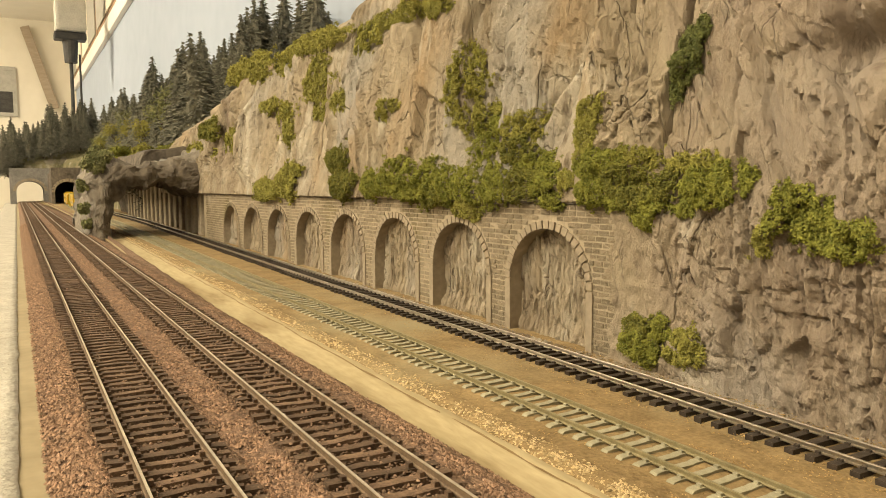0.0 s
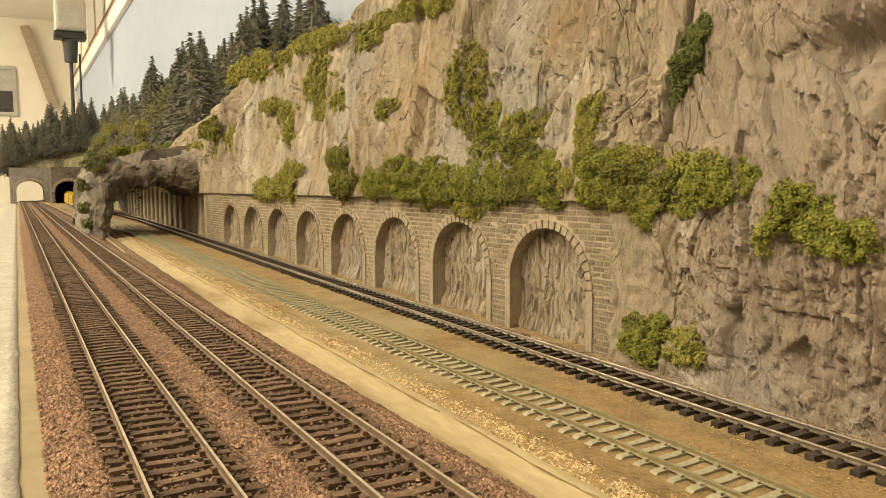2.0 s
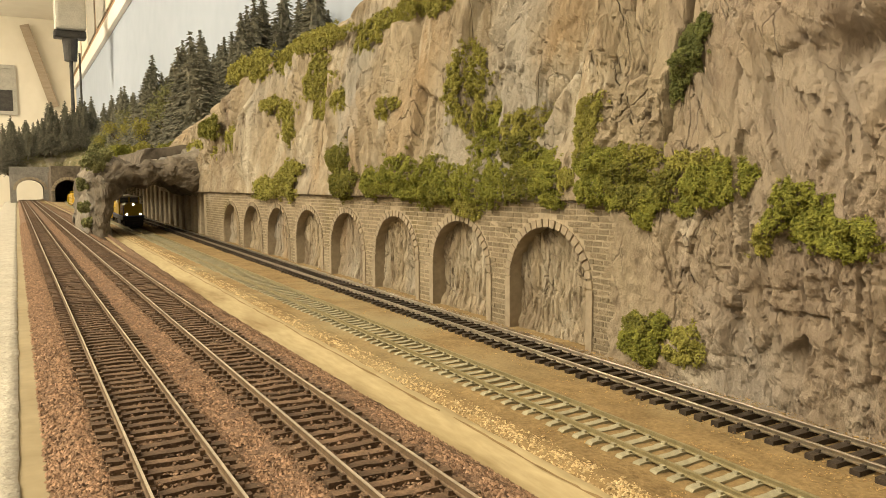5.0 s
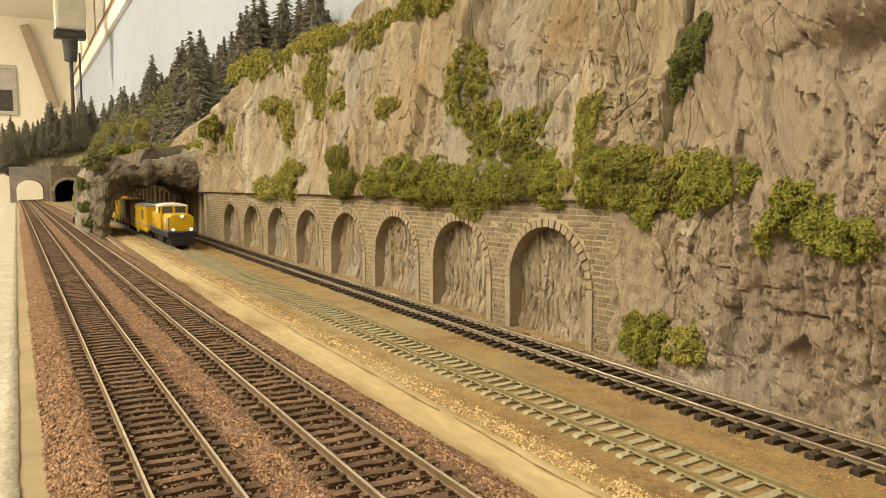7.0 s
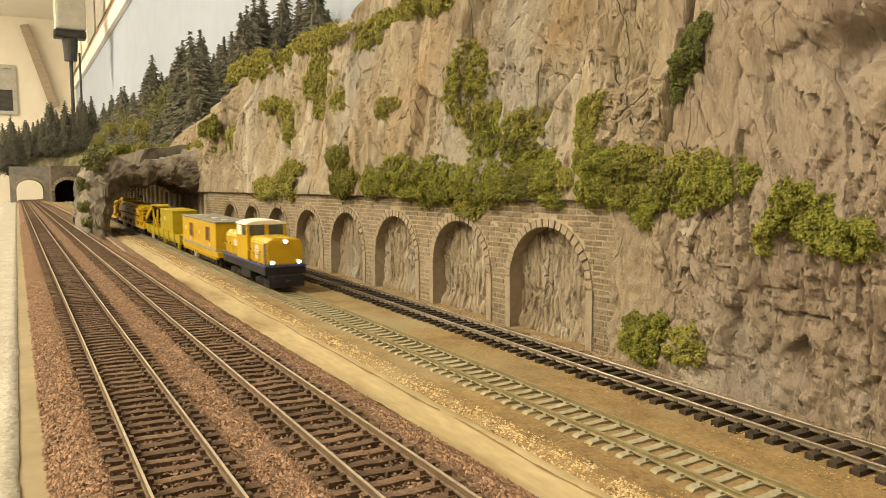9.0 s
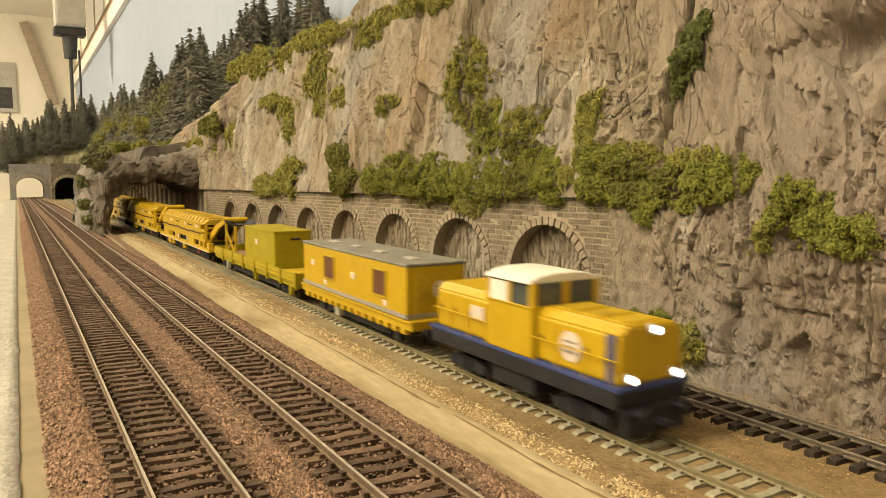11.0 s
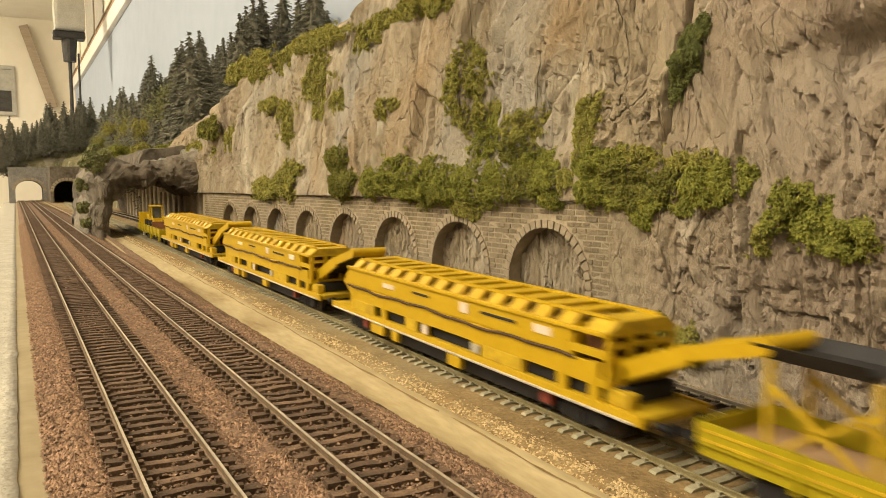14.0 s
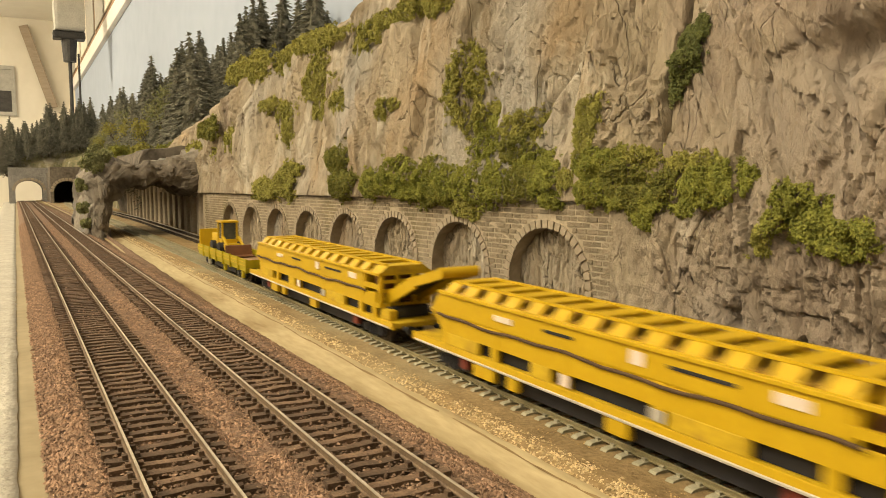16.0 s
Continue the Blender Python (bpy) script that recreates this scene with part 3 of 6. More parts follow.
def cliff_point(y, z):
    """The rock face at a height over the ground: x of its surface."""
    base = wall_x(y)
    jag = 0.007 * noise.fractal(Vector((z * 70, 2, 6)), 0.8, 2.1, 4)
    in_wall = smooth(WALL_Y0 + 0.010, WALL_Y0 + 0.020, y + jag)
    high = 0.001 + 0.16 * max(0, z - 0.082)
    off_wall = 0.026 + (high - 0.0295) * smooth(0.0765, 0.0800, z) + 0.0035 * smooth(0.085, 0.13, z)
    off_free = -0.0028 * (1 - smooth(0.05, 0.12, z)) + high * smooth(0.05, 0.12, z)
    off = off_free + (off_wall - off_free) * in_wall
    # broad buttresses, leaning plates parted by sharp breaks, clusters of chips
    rough = smooth(0.33, 0.24, y) * smooth(0.115, 0.075, z)
    lean = 0.45 * noise.noise(Vector((y * 5, z * 3, 12.1)))
    wy = y + 0.010 * noise.noise(Vector((y * 9, z * 9, 3.3))) + 0.0008 * noise.noise(Vector((y * 60, z * 60, 8.3))) - (z - 0.1) * (0.20 + lean)
    a = noise.fractal(Vector((wy * 6, z * 2.2, 1.7)), 1.0, 2.0, 3) * 0.020
    slab = 0.0
    for sy, sz, amp_s, tilt, k, rim in ((11, 3.4, 0.011, 0.019, 4.0, 0.06), (28, 9.0, 0.0088, 0.0165, 9.0, 0.035), (72, 26, 0.0038, 0.0078, 2.0, 0.035), (160, 74, 0.0009, 0.0017, 6.0, 0.08)):
        p = Vector((wy * sy, z * sz + wy * 1.5, k))
        d, pts = noise.voronoi(p, distance_metric="DISTANCE")
        w = min(1.0, (d[1] - d[0]) / rim) * 0.5
        for centre, share in ((pts[0], 0.5 + w), (pts[1], 0.5 - w)):
            q = p - centre
            c0 = centre * 3.3
            slab += share * (amp_s * noise.noise(c0) + tilt * (noise.noise(c0 + Vector((7, 1, 2))) * q.x + 0.7 * noise.noise(c0 + Vector((1, 9, 4))) * q.y))
        if noise.noise(pts[0] * 1.9 + pts[1] * 1.9) > -0.05:
            slab -= 0.32 * amp_s * math.exp(-((d[1] - d[0]) / 0.045) ** 2)
    if rough > 0.01:
        for sy, sz, amp_s, k in ((30, 40, 0.0044, 31.0), (85, 100, 0.0020, 33.0)):
            p = Vector((wy * sy + 0.7 * noise.noise(Vector((y * 50, z * 50, 2))), z * sz + 0.7 * noise.noise(Vector((y * 50, z * 50, 9))), k))
            d, pts = noise.voronoi(p, distance_metric="DISTANCE")
            q = p - pts[0]
            slab += rough * (amp_s * (0.45 * noise.noise(pts[0] * 3.3) + 0.5 * (noise.noise(pts[0] * 2.1) * q.x - 0.35 * q.y)) - 0.3 * amp_s * math.exp(-((d[1] - d[0]) / 0.06) ** 2))
    if y > 1.0:
        d, pts = noise.voronoi(Vector((y * 26, z * 26 + 0.5 * noise.noise(Vector((y * 40, z * 40, 7))), 21.0)), distance_metric="DISTANCE")
        slab += smooth(1.0, 1.2, y) * smooth(0.085, 0.12, z) * (0.016 * (0.55 - d[0]) + 0.006 * noise.noise(pts[0] * 2.9))
    patch = smooth(0.08, 0.42, noise.noise(Vector((wy * 15, z * 9, 8))) + 0.45 * rough)
    chip = noise.ridged_multi_fractal(Vector((wy * 70, z * 38, 9.0)), 0.9, 2.1, 4, 1.0, 2.0) * (0.0003 + 0.0016 * patch)
    fine = noise.fractal(Vector((wy * 90, z * 55, 2.0)), 0.7, 2.1, 4) * (0.0006 + 0.0012 * rough)
    pf = Vector((wy * 230, z * 150, 5.0))
    df, ptf = noise.voronoi(pf, distance_metric="DISTANCE")
    fine += noise.noise(ptf[0] * 2.7) * 0.0011 * patch
    pit = noise.noise(ptf[1] * 3.1 + Vector((4, 4, 4)))
    if pit > 0.30:
        fine -= 0.0026 * smooth(0.55, 0.1, df[0]) * (0.35 + patch)
    amp = 0.35 + 0.65 * smooth(0.0, 0.03, z)
    amp *= 1 - in_wall * (0.8 - smooth(0.084, 0.125, z) * 0.8)
    x = base + off - amp * (a + slab) - chip - fine
    c = lerp_table(z, CRACK)
    # the rough grey block left of the cleft
    blk = smooth(c, c + 0.004, y) * smooth(c + 0.050, c + 0.044, y) * smooth(0.088, 0.100, z) * smooth(0.150, 0.142, z)
    x -= blk * (0.0025 + 0.0035 * noise.ridged_multi_fractal(Vector((y * 55, z * 75, 3.0)), 0.9, 2.1, 4, 1.0, 2.0) - 0.003)
    x += 0.016 * math.exp(-((y - c - 0.002 * noise.noise(Vector((z * 80, 4, 4)))) / 0.0011) ** 2) * smooth(0.085, 0.12, z)
    x += 0.002 * smooth(c + 0.002, c - 0.002, y) * smooth(0.09, 0.13, z) * math.exp(-max(0, c - y) / 0.05)
    # shelf and hollow high up near the end of the face
    x += 0.020 * math.exp(-((y - 0.165) / 0.030) ** 2 - ((z - 0.142) / 0.010) ** 2)
    if z < 0.088 and WALL_Y0 - 0.03 < y and in_wall < 0.5:
        x = min(x, base - 0.0016 - 0.001 * noise.noise(Vector((y * 200, z * 200, 3))))
    if in_wall > 0.5 and z < 0.095:
        x = max(x, base + 0.012) if z < 0.0785 else min(x, base + 0.001)
    return x


def cliff():
    ys = []
    y = -0.55
    while y < 1.56:
        ys.append(y)
        y += 0.012 if y < 0.05 else (0.0008 if y < 0.36 else (0.0015 if y < 0.7 else (0.0024 if y < 1.0 else 0.004)))
    n_face, n_top = 340, 26
    verts, faces = [], []
    for y in ys:
        zt = lerp_table(y, TOP_TABLE) + 0.008 * noise.noise(Vector((y * 14, 0, 5)))
        zb = lerp_table(y, BACK_TABLE)
        for i in range(n_face):
            f = i / (n_face - 1)
            z = -0.02 + (zt + 0.02) * f
            x = cliff_point(y, z)
            x += 0.03 * smooth(0.86, 1.0, f) ** 2
            verts.append((x, y, z))
        xe = verts[-1][0]
        for i in range(1, n_top + 1):
            f = i / n_top
            verts.append((xe + (0.638 - xe) * f, y, zt + (zb - zt) * f ** 0.8 + 0.012 * noise.fractal(Vector((y * 18, f * 5, 7)), 0.9, 2, 4) * math.sin(math.pi * f)))
    n = n_face + n_top
    for j in range(len(ys) - 1):
        for i in range(n - 1):
            faces.append((j * n + i, (j + 1) * n + i, (j + 1) * n + i + 1, j * n + i + 1))
    ob = data_ob("cliff", verts, faces, ROCK)
    tagged(ob, "tall weathered plaster cliff, grey-beige with brown stains and clefts", "cliff", kind="structure")


cliff()


def hill_left(y):
    if y < 3.7:
        return line_3(y)[0] + 0.115
    return 0.32 - 0.13 * smooth(3.7, 4.1, y) if y < 4.22 else -0.05


def far_hill():
    """The lower hill beyond the rock arch, up to the sky board."""
    verts, faces = [], []
    ys = [1.30 + 0.03 * i for i in range(112)]
    nx = 60
    for y in ys:
        for i in range(nx):
            f = i / (nx - 1)
            left = hill_left(y)
            x = left + (0.638 - left) * f
            zt = lerp_table(y, TOP_TABLE)
            zb = lerp_table(y, BACK_TABLE)
            z = zt * smooth(0, 0.06, f) + (zb - zt) * f ** 0.8 + 0.016 * noise.fractal(Vector((x * 16, y * 10, 3)), 0.9, 2, 4)
            z -= 0.03 * smooth(1.75, 1.4, y)
            if i == 0:
                z = -0.004 if y < 3.7 else 0.165
            if y >= 3.7:
                z = max(z, 0.165)
            verts.append((x + (0.012 * noise.noise(Vector((y * 20, z * 20, 1))) if i < 6 else 0), y, z))
    for j in range(len(ys) - 1):
        for i in range(nx - 1):
            faces.append((j * nx + i, j * nx + i + 1, (j + 1) * nx + i + 1, (j + 1) * nx + i))
    tagged(data_ob("hillside", verts, faces, HILL_EARTH, smooth=True), "wooded hillside of earth, turf and pale rock", "hill", kind="structure")


far_hill()


def rock_shell(name, sections, y0, y1, steps, mat, label, rough=0.008):
    """A rock body pushed along the tracks: closed outline in x and z, roughened. sections(y) gives the outline."""
    verts, faces = [], []
    n = None
    for j in range(steps + 1):
        y = y0 + (y1 - y0) * j / steps
        out = sections(y, j / steps)
        n = len(out)
        for x, z in out:
            v = Vector((x * 20, y * 20, z * 20))
            q = noise.noise_vector(v) * rough + noise.noise_vector(v * 2.3) * rough * 0.5 + noise.noise_vector(v * 6.1) * rough * 0.22
            verts.append((x + q.x, y + q.y, max(-0.004, z + q.z * (1 if z > 0.01 else 0))))
    for j in range(steps):
        for i in range(n):
            k = (i + 1) % n
            faces.append((j * n + i, j * n + k, (j + 1) * n + k, (j + 1) * n + i))
    faces.append(tuple(range(n))[::-1])
    faces.append(tuple(steps * n + i for i in range(n)))
    ob = data_ob(name, verts, faces, mat)
    bm = bmesh.new()
    bm.from_mesh(ob.data)
    bmesh.ops.triangulate(bm, faces=[f for f in bm.faces if len(f.verts) > 4])
    bmesh.ops.recalc_face_normals(bm, faces=bm.faces)
    bm.to_mesh(ob.data)
    bm.free()
    return tagged(ob, label, "rock", kind="structure")


def dense(points, step=0.007):
    out = []
    for (a, b), (c, d) in zip(points, points[1:] + points[:1]):
        k = max(1, int(math.hypot(c - a, d - b) / step))
        out += [(a + (c - a) * i / k, b + (d - b) * i / k) for i in range(k)]
    return out


def resample(points, n):
    """n points at even steps along a line."""
    ls = [0.0]
    for p, q in zip(points, points[1:]):
        ls.append(ls[-1] + math.hypot(q[0] - p[0], q[1] - p[1]))
    out, k = [], 0
    for i in range(n):
        d = ls[-1] * i / (n - 1)
        while k < len(ls) - 2 and ls[k + 1] < d:
            k += 1
        f = (d - ls[k]) / max(1e-9, ls[k + 1] - ls[k])
        out.append((points[k][0] + (points[k + 1][0] - points[k][0]) * f, points[k][1] + (points[k + 1][1] - points[k][1]) * f))
    return out


def rock_arch():
    """The natural arch over the two rear tracks: pier, roof and the join to the cliff."""
    y0, y1, n, across, deep = 1.245, 1.46, 96, 16, 16
    verts, faces = [], []

    def ring(y):
        s = line_3(y)[0]
        w = 0.008 * math.sin((y - y0) * 60)
        inner = [(s - 0.050, -0.02), (s - 0.053 + w * 0.3, 0.03), (s - 0.051, 0.066), (s - 0.036, 0.086), (s - 0.012, 0.093), (s + 0.024, 0.094), (s + 0.060, 0.088), (s + 0.090, 0.072), (s + 0.115, 0.060)]
        outer = [(s - 0.098, -0.02), (s - 0.088, 0.03), (s - 0.080, 0.07), (s - 0.084, 0.105), (s - 0.068, 0.124), (s - 0.040, 0.128 - w), (s - 0.010, 0.120), (s + 0.030, 0.124 + w), (s + 0.070, 0.140 + w), (s + 0.115, 0.158), (s + 0.150, 0.150)]
        return resample(inner, n), resample(outer, n)

    def put(x, y, z):
        v = Vector((x * 22, y * 22, z * 22))
        q = noise.noise_vector(v) * 0.010 + noise.noise_vector(v * 2.4) * 0.0055 + noise.noise_vector(v * 6.5) * 0.0028
        d, pts = noise.voronoi(v * 1.6, distance_metric="DISTANCE")
        q = q + noise.noise_vector(pts[0] * 2.1) * 0.006
        verts.append((x + q.x * 0.8, y + q.y, max(-0.02, z + (q.z if z > 0.0 else 0))))
    rows = []
    for j in range(deep, -1, -1):            # inner skin, from the back to the front
        y = y0 + (y1 - y0) * j / deep
        rows.append((y, 0.0))
    for k in range(1, across):
        rows.append((y0 - 0.012 * math.sin(math.pi * k / across), k / across))
    for j in range(deep + 1):                # outer skin, from the front to the back
        rows.append((y0 + (y1 - y0) * j / deep, 1.0))
    for y, f in rows:
        inner, outer = ring(max(y, y0))
        for p, q in zip(inner, outer):
            put(p[0] + (q[0] - p[0]) * f, y, p[1] + (q[1] - p[1]) * f)
    for j in range(len(rows) - 1):
        for i in range(n - 1):
            faces.append((j * n + i, j * n + i + 1, (j + 1) * n + i + 1, (j + 1) * n + i))
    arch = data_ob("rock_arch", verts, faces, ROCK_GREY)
    # Inner skin and lintel turn darker: soot plus the underside's shade as colour.
    arch.data.materials.append(ROCK_SOOT_SHADE)
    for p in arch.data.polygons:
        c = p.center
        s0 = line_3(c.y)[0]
        dark_edge = noise.noise(Vector((c.x * 30, c.y * 30, c.z * 30))) * 0.02
        if c.x > s0 - 0.058 + dark_edge and c.z < 0.136 + dark_edge and c.z > 0.035:
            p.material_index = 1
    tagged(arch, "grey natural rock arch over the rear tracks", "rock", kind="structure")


rock_arch()


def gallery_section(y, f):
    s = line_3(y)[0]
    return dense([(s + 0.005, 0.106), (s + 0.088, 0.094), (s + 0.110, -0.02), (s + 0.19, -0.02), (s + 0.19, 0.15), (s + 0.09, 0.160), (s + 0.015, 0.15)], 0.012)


# Whole shell in the dark rock, so the cave's shade is painted on.
rock_shell("rock_gallery", gallery_section, 1.37, 2.45, 46, ROCK_SOOT_SHADE, "dark overhanging rock gallery behind the arch", 0.006)


def gallery_ribs():
    rng = random.Random(5)
    for i in range(18):
        y = 1.225 + i * 0.050
        x = line_3(y)[0] + 0.086
        m = mesh_ob("rock_rib", boxes((x - 0.004, x + 0.026, y - 0.010 - rng.random() * 0.006, y + 0.010, -0.004, 0.10), bevel=0.002), REVEAL)
        tagged(m, "upright stone rib of the gallery wall", "pillar", "ribs of the gallery wall")


gallery_ribs()


def portals():
    """The far end: two tunnel mouths in a grey rock face."""
    def mouth(cx, w, spring, crown, y, floor):
        pts = [(cx - w / 2, floor), (cx - w / 2, spring)]
        pts += [(cx - w / 2 * math.cos(math.pi * i / 12), spring + (crown - spring) * math.sin(math.pi * i / 12)) for i in range(1, 12)]
        return pts + [(cx + w / 2, spring), (cx + w / 2, floor)]
    for name, cx, w, spring, crown, y, x0, x1, top, mat in (("tunnel_portal", 0.064, 0.118, 0.075, 0.123, 4.15, -0.022, 0.158, 0.185, GREY_ROCK), ("tunnel_portal", 0.205, 0.105, 0.07, 0.118, 3.75, 0.140, 0.32, 0.18, ROCK_SOOT_SHADE)):
        t = thing(name, pose(0, 0, 0), "smoky grey stone tunnel mouth at the far end", "tunnel", "tunnel mouths")
        bm = bmesh.new()
        arch = mouth(cx, w, spring, crown, y, -0.004)
        box(bm, x0, cx - w / 2, y, y + 0.2, -0.004, top)
        box(bm, cx + w / 2, x1, y, y + 0.2, -0.004, top)
        for (xa, za), (xb, zb) in zip(arch[1:-1], arch[2:-1]):
            if xb - xa > 1e-6:
                prism(bm, [(xa, za), (xb, zb), (xb, top), (xa, top)], "y", y, y + 0.2)
        bmesh.ops.remove_doubles(bm, verts=bm.verts, dist=1e-5)
        part("portal_wall", bm, mat, t)
        bm = bmesh.new()
        for i in range(13):
            a0, a1 = math.pi * i / 13 + 0.02, math.pi * (i + 1) / 13 - 0.02
            q = [(cx - math.cos(a) * (w / 2 + o), spring + math.sin(a) * (crown - spring + o)) for a, o in ((a0, 0.001), (a1, 0.001), (a1, 0.014), (a0, 0.014))]
            prism(bm, q, "y", y - 0.004, y + 0.002)
        part("arch_ring", bm, REVEAL, t, "ring of pale arch stones")
        if x0 > 0.1:
            part("tunnel_lining", boxes((x0, x0 + 0.008, y + 0.2, 4.62, -0.004, 0.15), (x1 + 0.10, x1 + 0.108, y + 0.2, 4.62, -0.004, 0.15), (x0, x1 + 0.108, y + 0.2, 4.62, 0.15, 0.158), (x0, x1 + 0.108, 4.62, 4.63, -0.004, 0.158),
                                        (x1, x1 + 0.108, y + 0.19, y + 0.2, -0.004, 0.15)), ROCK_SOOT_SHADE, t, "dark tunnel lining")


GREY_ROCK = material("grey_rock", (0.13, 0.125, 0.115), (0.30, 0.285, 0.26), 30, 0.95, bump=0.003)
portals()


# ---- the retaining wall with its arches ----
ARCHES = []


def arches_of_wall():
    """Each arch: near and far edge along the wall."""
    c = 0.3668
    for i in range(8):
        ARCHES.append((c + i * 0.1002, 0.0365))


arches_of_wall()
SPRING, CROWN = 0.030, 0.0635


def arch_z(v, c, h, grow=0.0):
    u = (v - c) / (h + grow)
    return SPRING + (CROWN - SPRING + grow) * math.sqrt(max(0, 1 - u * u)) if abs(u) < 1 else 0.0


def retaining_wall():
    ang = -math.degrees(math.atan(WALL_S))
    w = thing("wall_retaining", pose(WALL_X, 0, 0, 0, 0, ang), "pale stone retaining wall with a row of blind arches", "wall", kind="structure")
    depth, top, back = 0.0085, WALL_TOP, 0.02
    bm = bmesh.new()

    def quad(a, b, c, d):
        bm.faces.new([bm.verts.new(p) for p in (a, b, c, d)])
    edge = WALL_Y0 - 0.012
    for c, h in ARCHES:
        quad((0, edge, -0.014), (0, edge, top), (0, c - h, top), (0, c - h, -0.014))
        n = 28
        vs = [c - h * math.cos(math.pi * i / n) for i in range(n + 1)]
        for a, b in zip(vs, vs[1:]):
            za, zb = max(SPRING, arch_z(a, c, h)), max(SPRING, arch_z(b, c, h))
            quad((0, a, za), (0, a, top), (0, b, top), (0, b, zb))
        edge = c + h
    quad((0, edge, -0.014), (0, edge, top), (0, WALL_Y1, top), (0, WALL_Y1, -0.014))
    quad((0, WALL_Y0 - 0.012, top), (back, WALL_Y0 - 0.012, top), (back, WALL_Y1, top), (0, WALL_Y1, top))
    quad((0, WALL_Y0 - 0.012, -0.014), (back, WALL_Y0 - 0.012, -0.014), (back, WALL_Y0 - 0.012, top), (0, WALL_Y0 - 0.012, top))
    bmesh.ops.remove_doubles(bm, verts=bm.verts, dist=1e-6)
    bmesh.ops.recalc_face_normals(bm, faces=bm.faces)
    part("mortar_face", bm, MORTAR, w)
    # dark strip paints the shadow that bushes throw on the wall top
    part("coping", boxes((-0.0012, back, WALL_Y0 - 0.005, WALL_Y1, top + 0.0003, top + 0.0016)), ROCK_SOOT_SHADE, w, "dark strip painting the shadow along the wall top")
    # reveals, and rough rock inside each arch
    for i, (c, h) in enumerate(ARCHES):
        bm = bmesh.new()
        n = 24
        line = [(c - h, -0.014), (c - h, SPRING)] + [(c - h * math.cos(math.pi * k / n), SPRING + (CROWN - SPRING) * math.sin(math.pi * k / n)) for k in range(1, n)] + [(c + h, SPRING), (c + h, -0.014)]
        for (a, za), (b, zb) in zip(line, line[1:]):
            bm.faces.new([bm.verts.new(p) for p in ((-0.0006, a, za), (-0.0006, b, zb), (depth + 0.01, b, zb), (depth + 0.01, a, za))])
        bmesh.ops.remove_doubles(bm, verts=bm.verts, dist=1e-6)
        part("arch_reveal", bm, REVEAL, w)
        verts, faces = [], []
        nv, nz = 110, 76
        for a in range(nv):
            v = c - h - 0.003 + (2 * h + 0.006) * a / (nv - 1)
            for b in range(nz):
                z = -0.014 + 0.084 * b / (nz - 1)
                wv = v + 0.0016 * noise.noise(Vector((v * 60, z * 90, i))) + 0.06 * (z - 0.03) * noise.noise(Vector((v * 25, 1, i)))
                p = Vector((wv * 230, z * 46, i * 3.0))
                d, pts = noise.voronoi(p, distance_metric="DISTANCE")
                r = 0.0019 * noise.noise(pts[0] * 2.3) - 0.0017 * math.exp(-((d[1] - d[0]) / 0.10) ** 2)
                r += 0.0009 * noise.fractal(Vector((wv * 260, z * 120, i * 7.0)), 0.8, 2.1, 3) + 0.0016 * noise.noise(Vector((v * 40, z * 30, i * 7.0)))
                verts.append((depth - r - 0.003 * smooth(0.012, 0, z - rise(c)), v, z))
        for a in range(nv - 1):
            for b in range(nz - 1):
                faces.append((a * nz + b, (a + 1) * nz + b, (a + 1) * nz + b + 1, a * nz + b + 1))
        data_ob("arch_infill", verts, faces, ROCK, w, smooth=False)["label"] = "rough bark-like rock filling"
    # blocks
    rng = random.Random(11)
    shapes = []
    for k in range(5):
        bm = bmesh.new()
        j = lambda a: rng.uniform(-a, a)
        lo = [bm.verts.new((0.0008, a, b)) for a, b in ((-.5, -.5), (.5, -.5), (.5, .5), (-.5, .5))]
        hi = [bm.verts.new((-0.0004 + j(.0002), a * (0.92 + j(.03)), b * (0.86 + j(.05)))) for a, b in ((-.5, -.5), (.5, -.5), (.5, .5), (-.5, .5))]
        bm.faces.new(hi)
        for q in range(4):
            bm.faces.new((lo[q], lo[(q + 1) % 4], hi[(q + 1) % 4], hi[q]))
        bmesh.ops.recalc_face_normals(bm, faces=bm.faces)
        bm.normal_update()
        for f in bm.faces:
            if f.normal.x > 0.9:
                f.normal_flip()
        me = bpy.data.meshes.new("stone_block")
        bm.to_mesh(me)
        bm.free()
        me.materials.append(BRICK_STONE)
        shapes.append(me)
    rows = 26
    course = (WALL_TOP + 0.010) / rows
    placed, rest_v, rest_f = 0, [], []
    cells = []
    for r in range(rows):
        z = -0.010 + course * (r + 0.5)
        v = WALL_Y0 - 0.010 + rng.uniform(0, 0.006) + 0.010 * math.sin(r * 1.7) 
        while v < WALL_Y1 - 0.02:
            ln = rng.uniform(0.0058, 0.0096)
            a, b = v, v + ln
            v = b
            # cut at the arch rings
            for c, h in ARCHES:
                ring = h + 0.0046
                hit = None
                if z + course / 2 < SPRING:
                    lo, hi = c - ring, c + ring
                elif z - course / 2 < CROWN + 0.0055:
                    u = max(0, (z - course * 0.5 - SPRING) / (CROWN - SPRING + 0.0055))
                    k = ring * math.sqrt(max(0, 1 - u * u))
                    lo, hi = c - k, c + k
                else:
                    continue
                if a < hi and b > lo:
                    if a < lo:
                        b = lo
                    elif b > hi:
                        a = hi
                    else:
                        a = b
            if b - a > 0.0016:
                cells.append((a, b, z))
    cells.sort(key=lambda q: q[0])
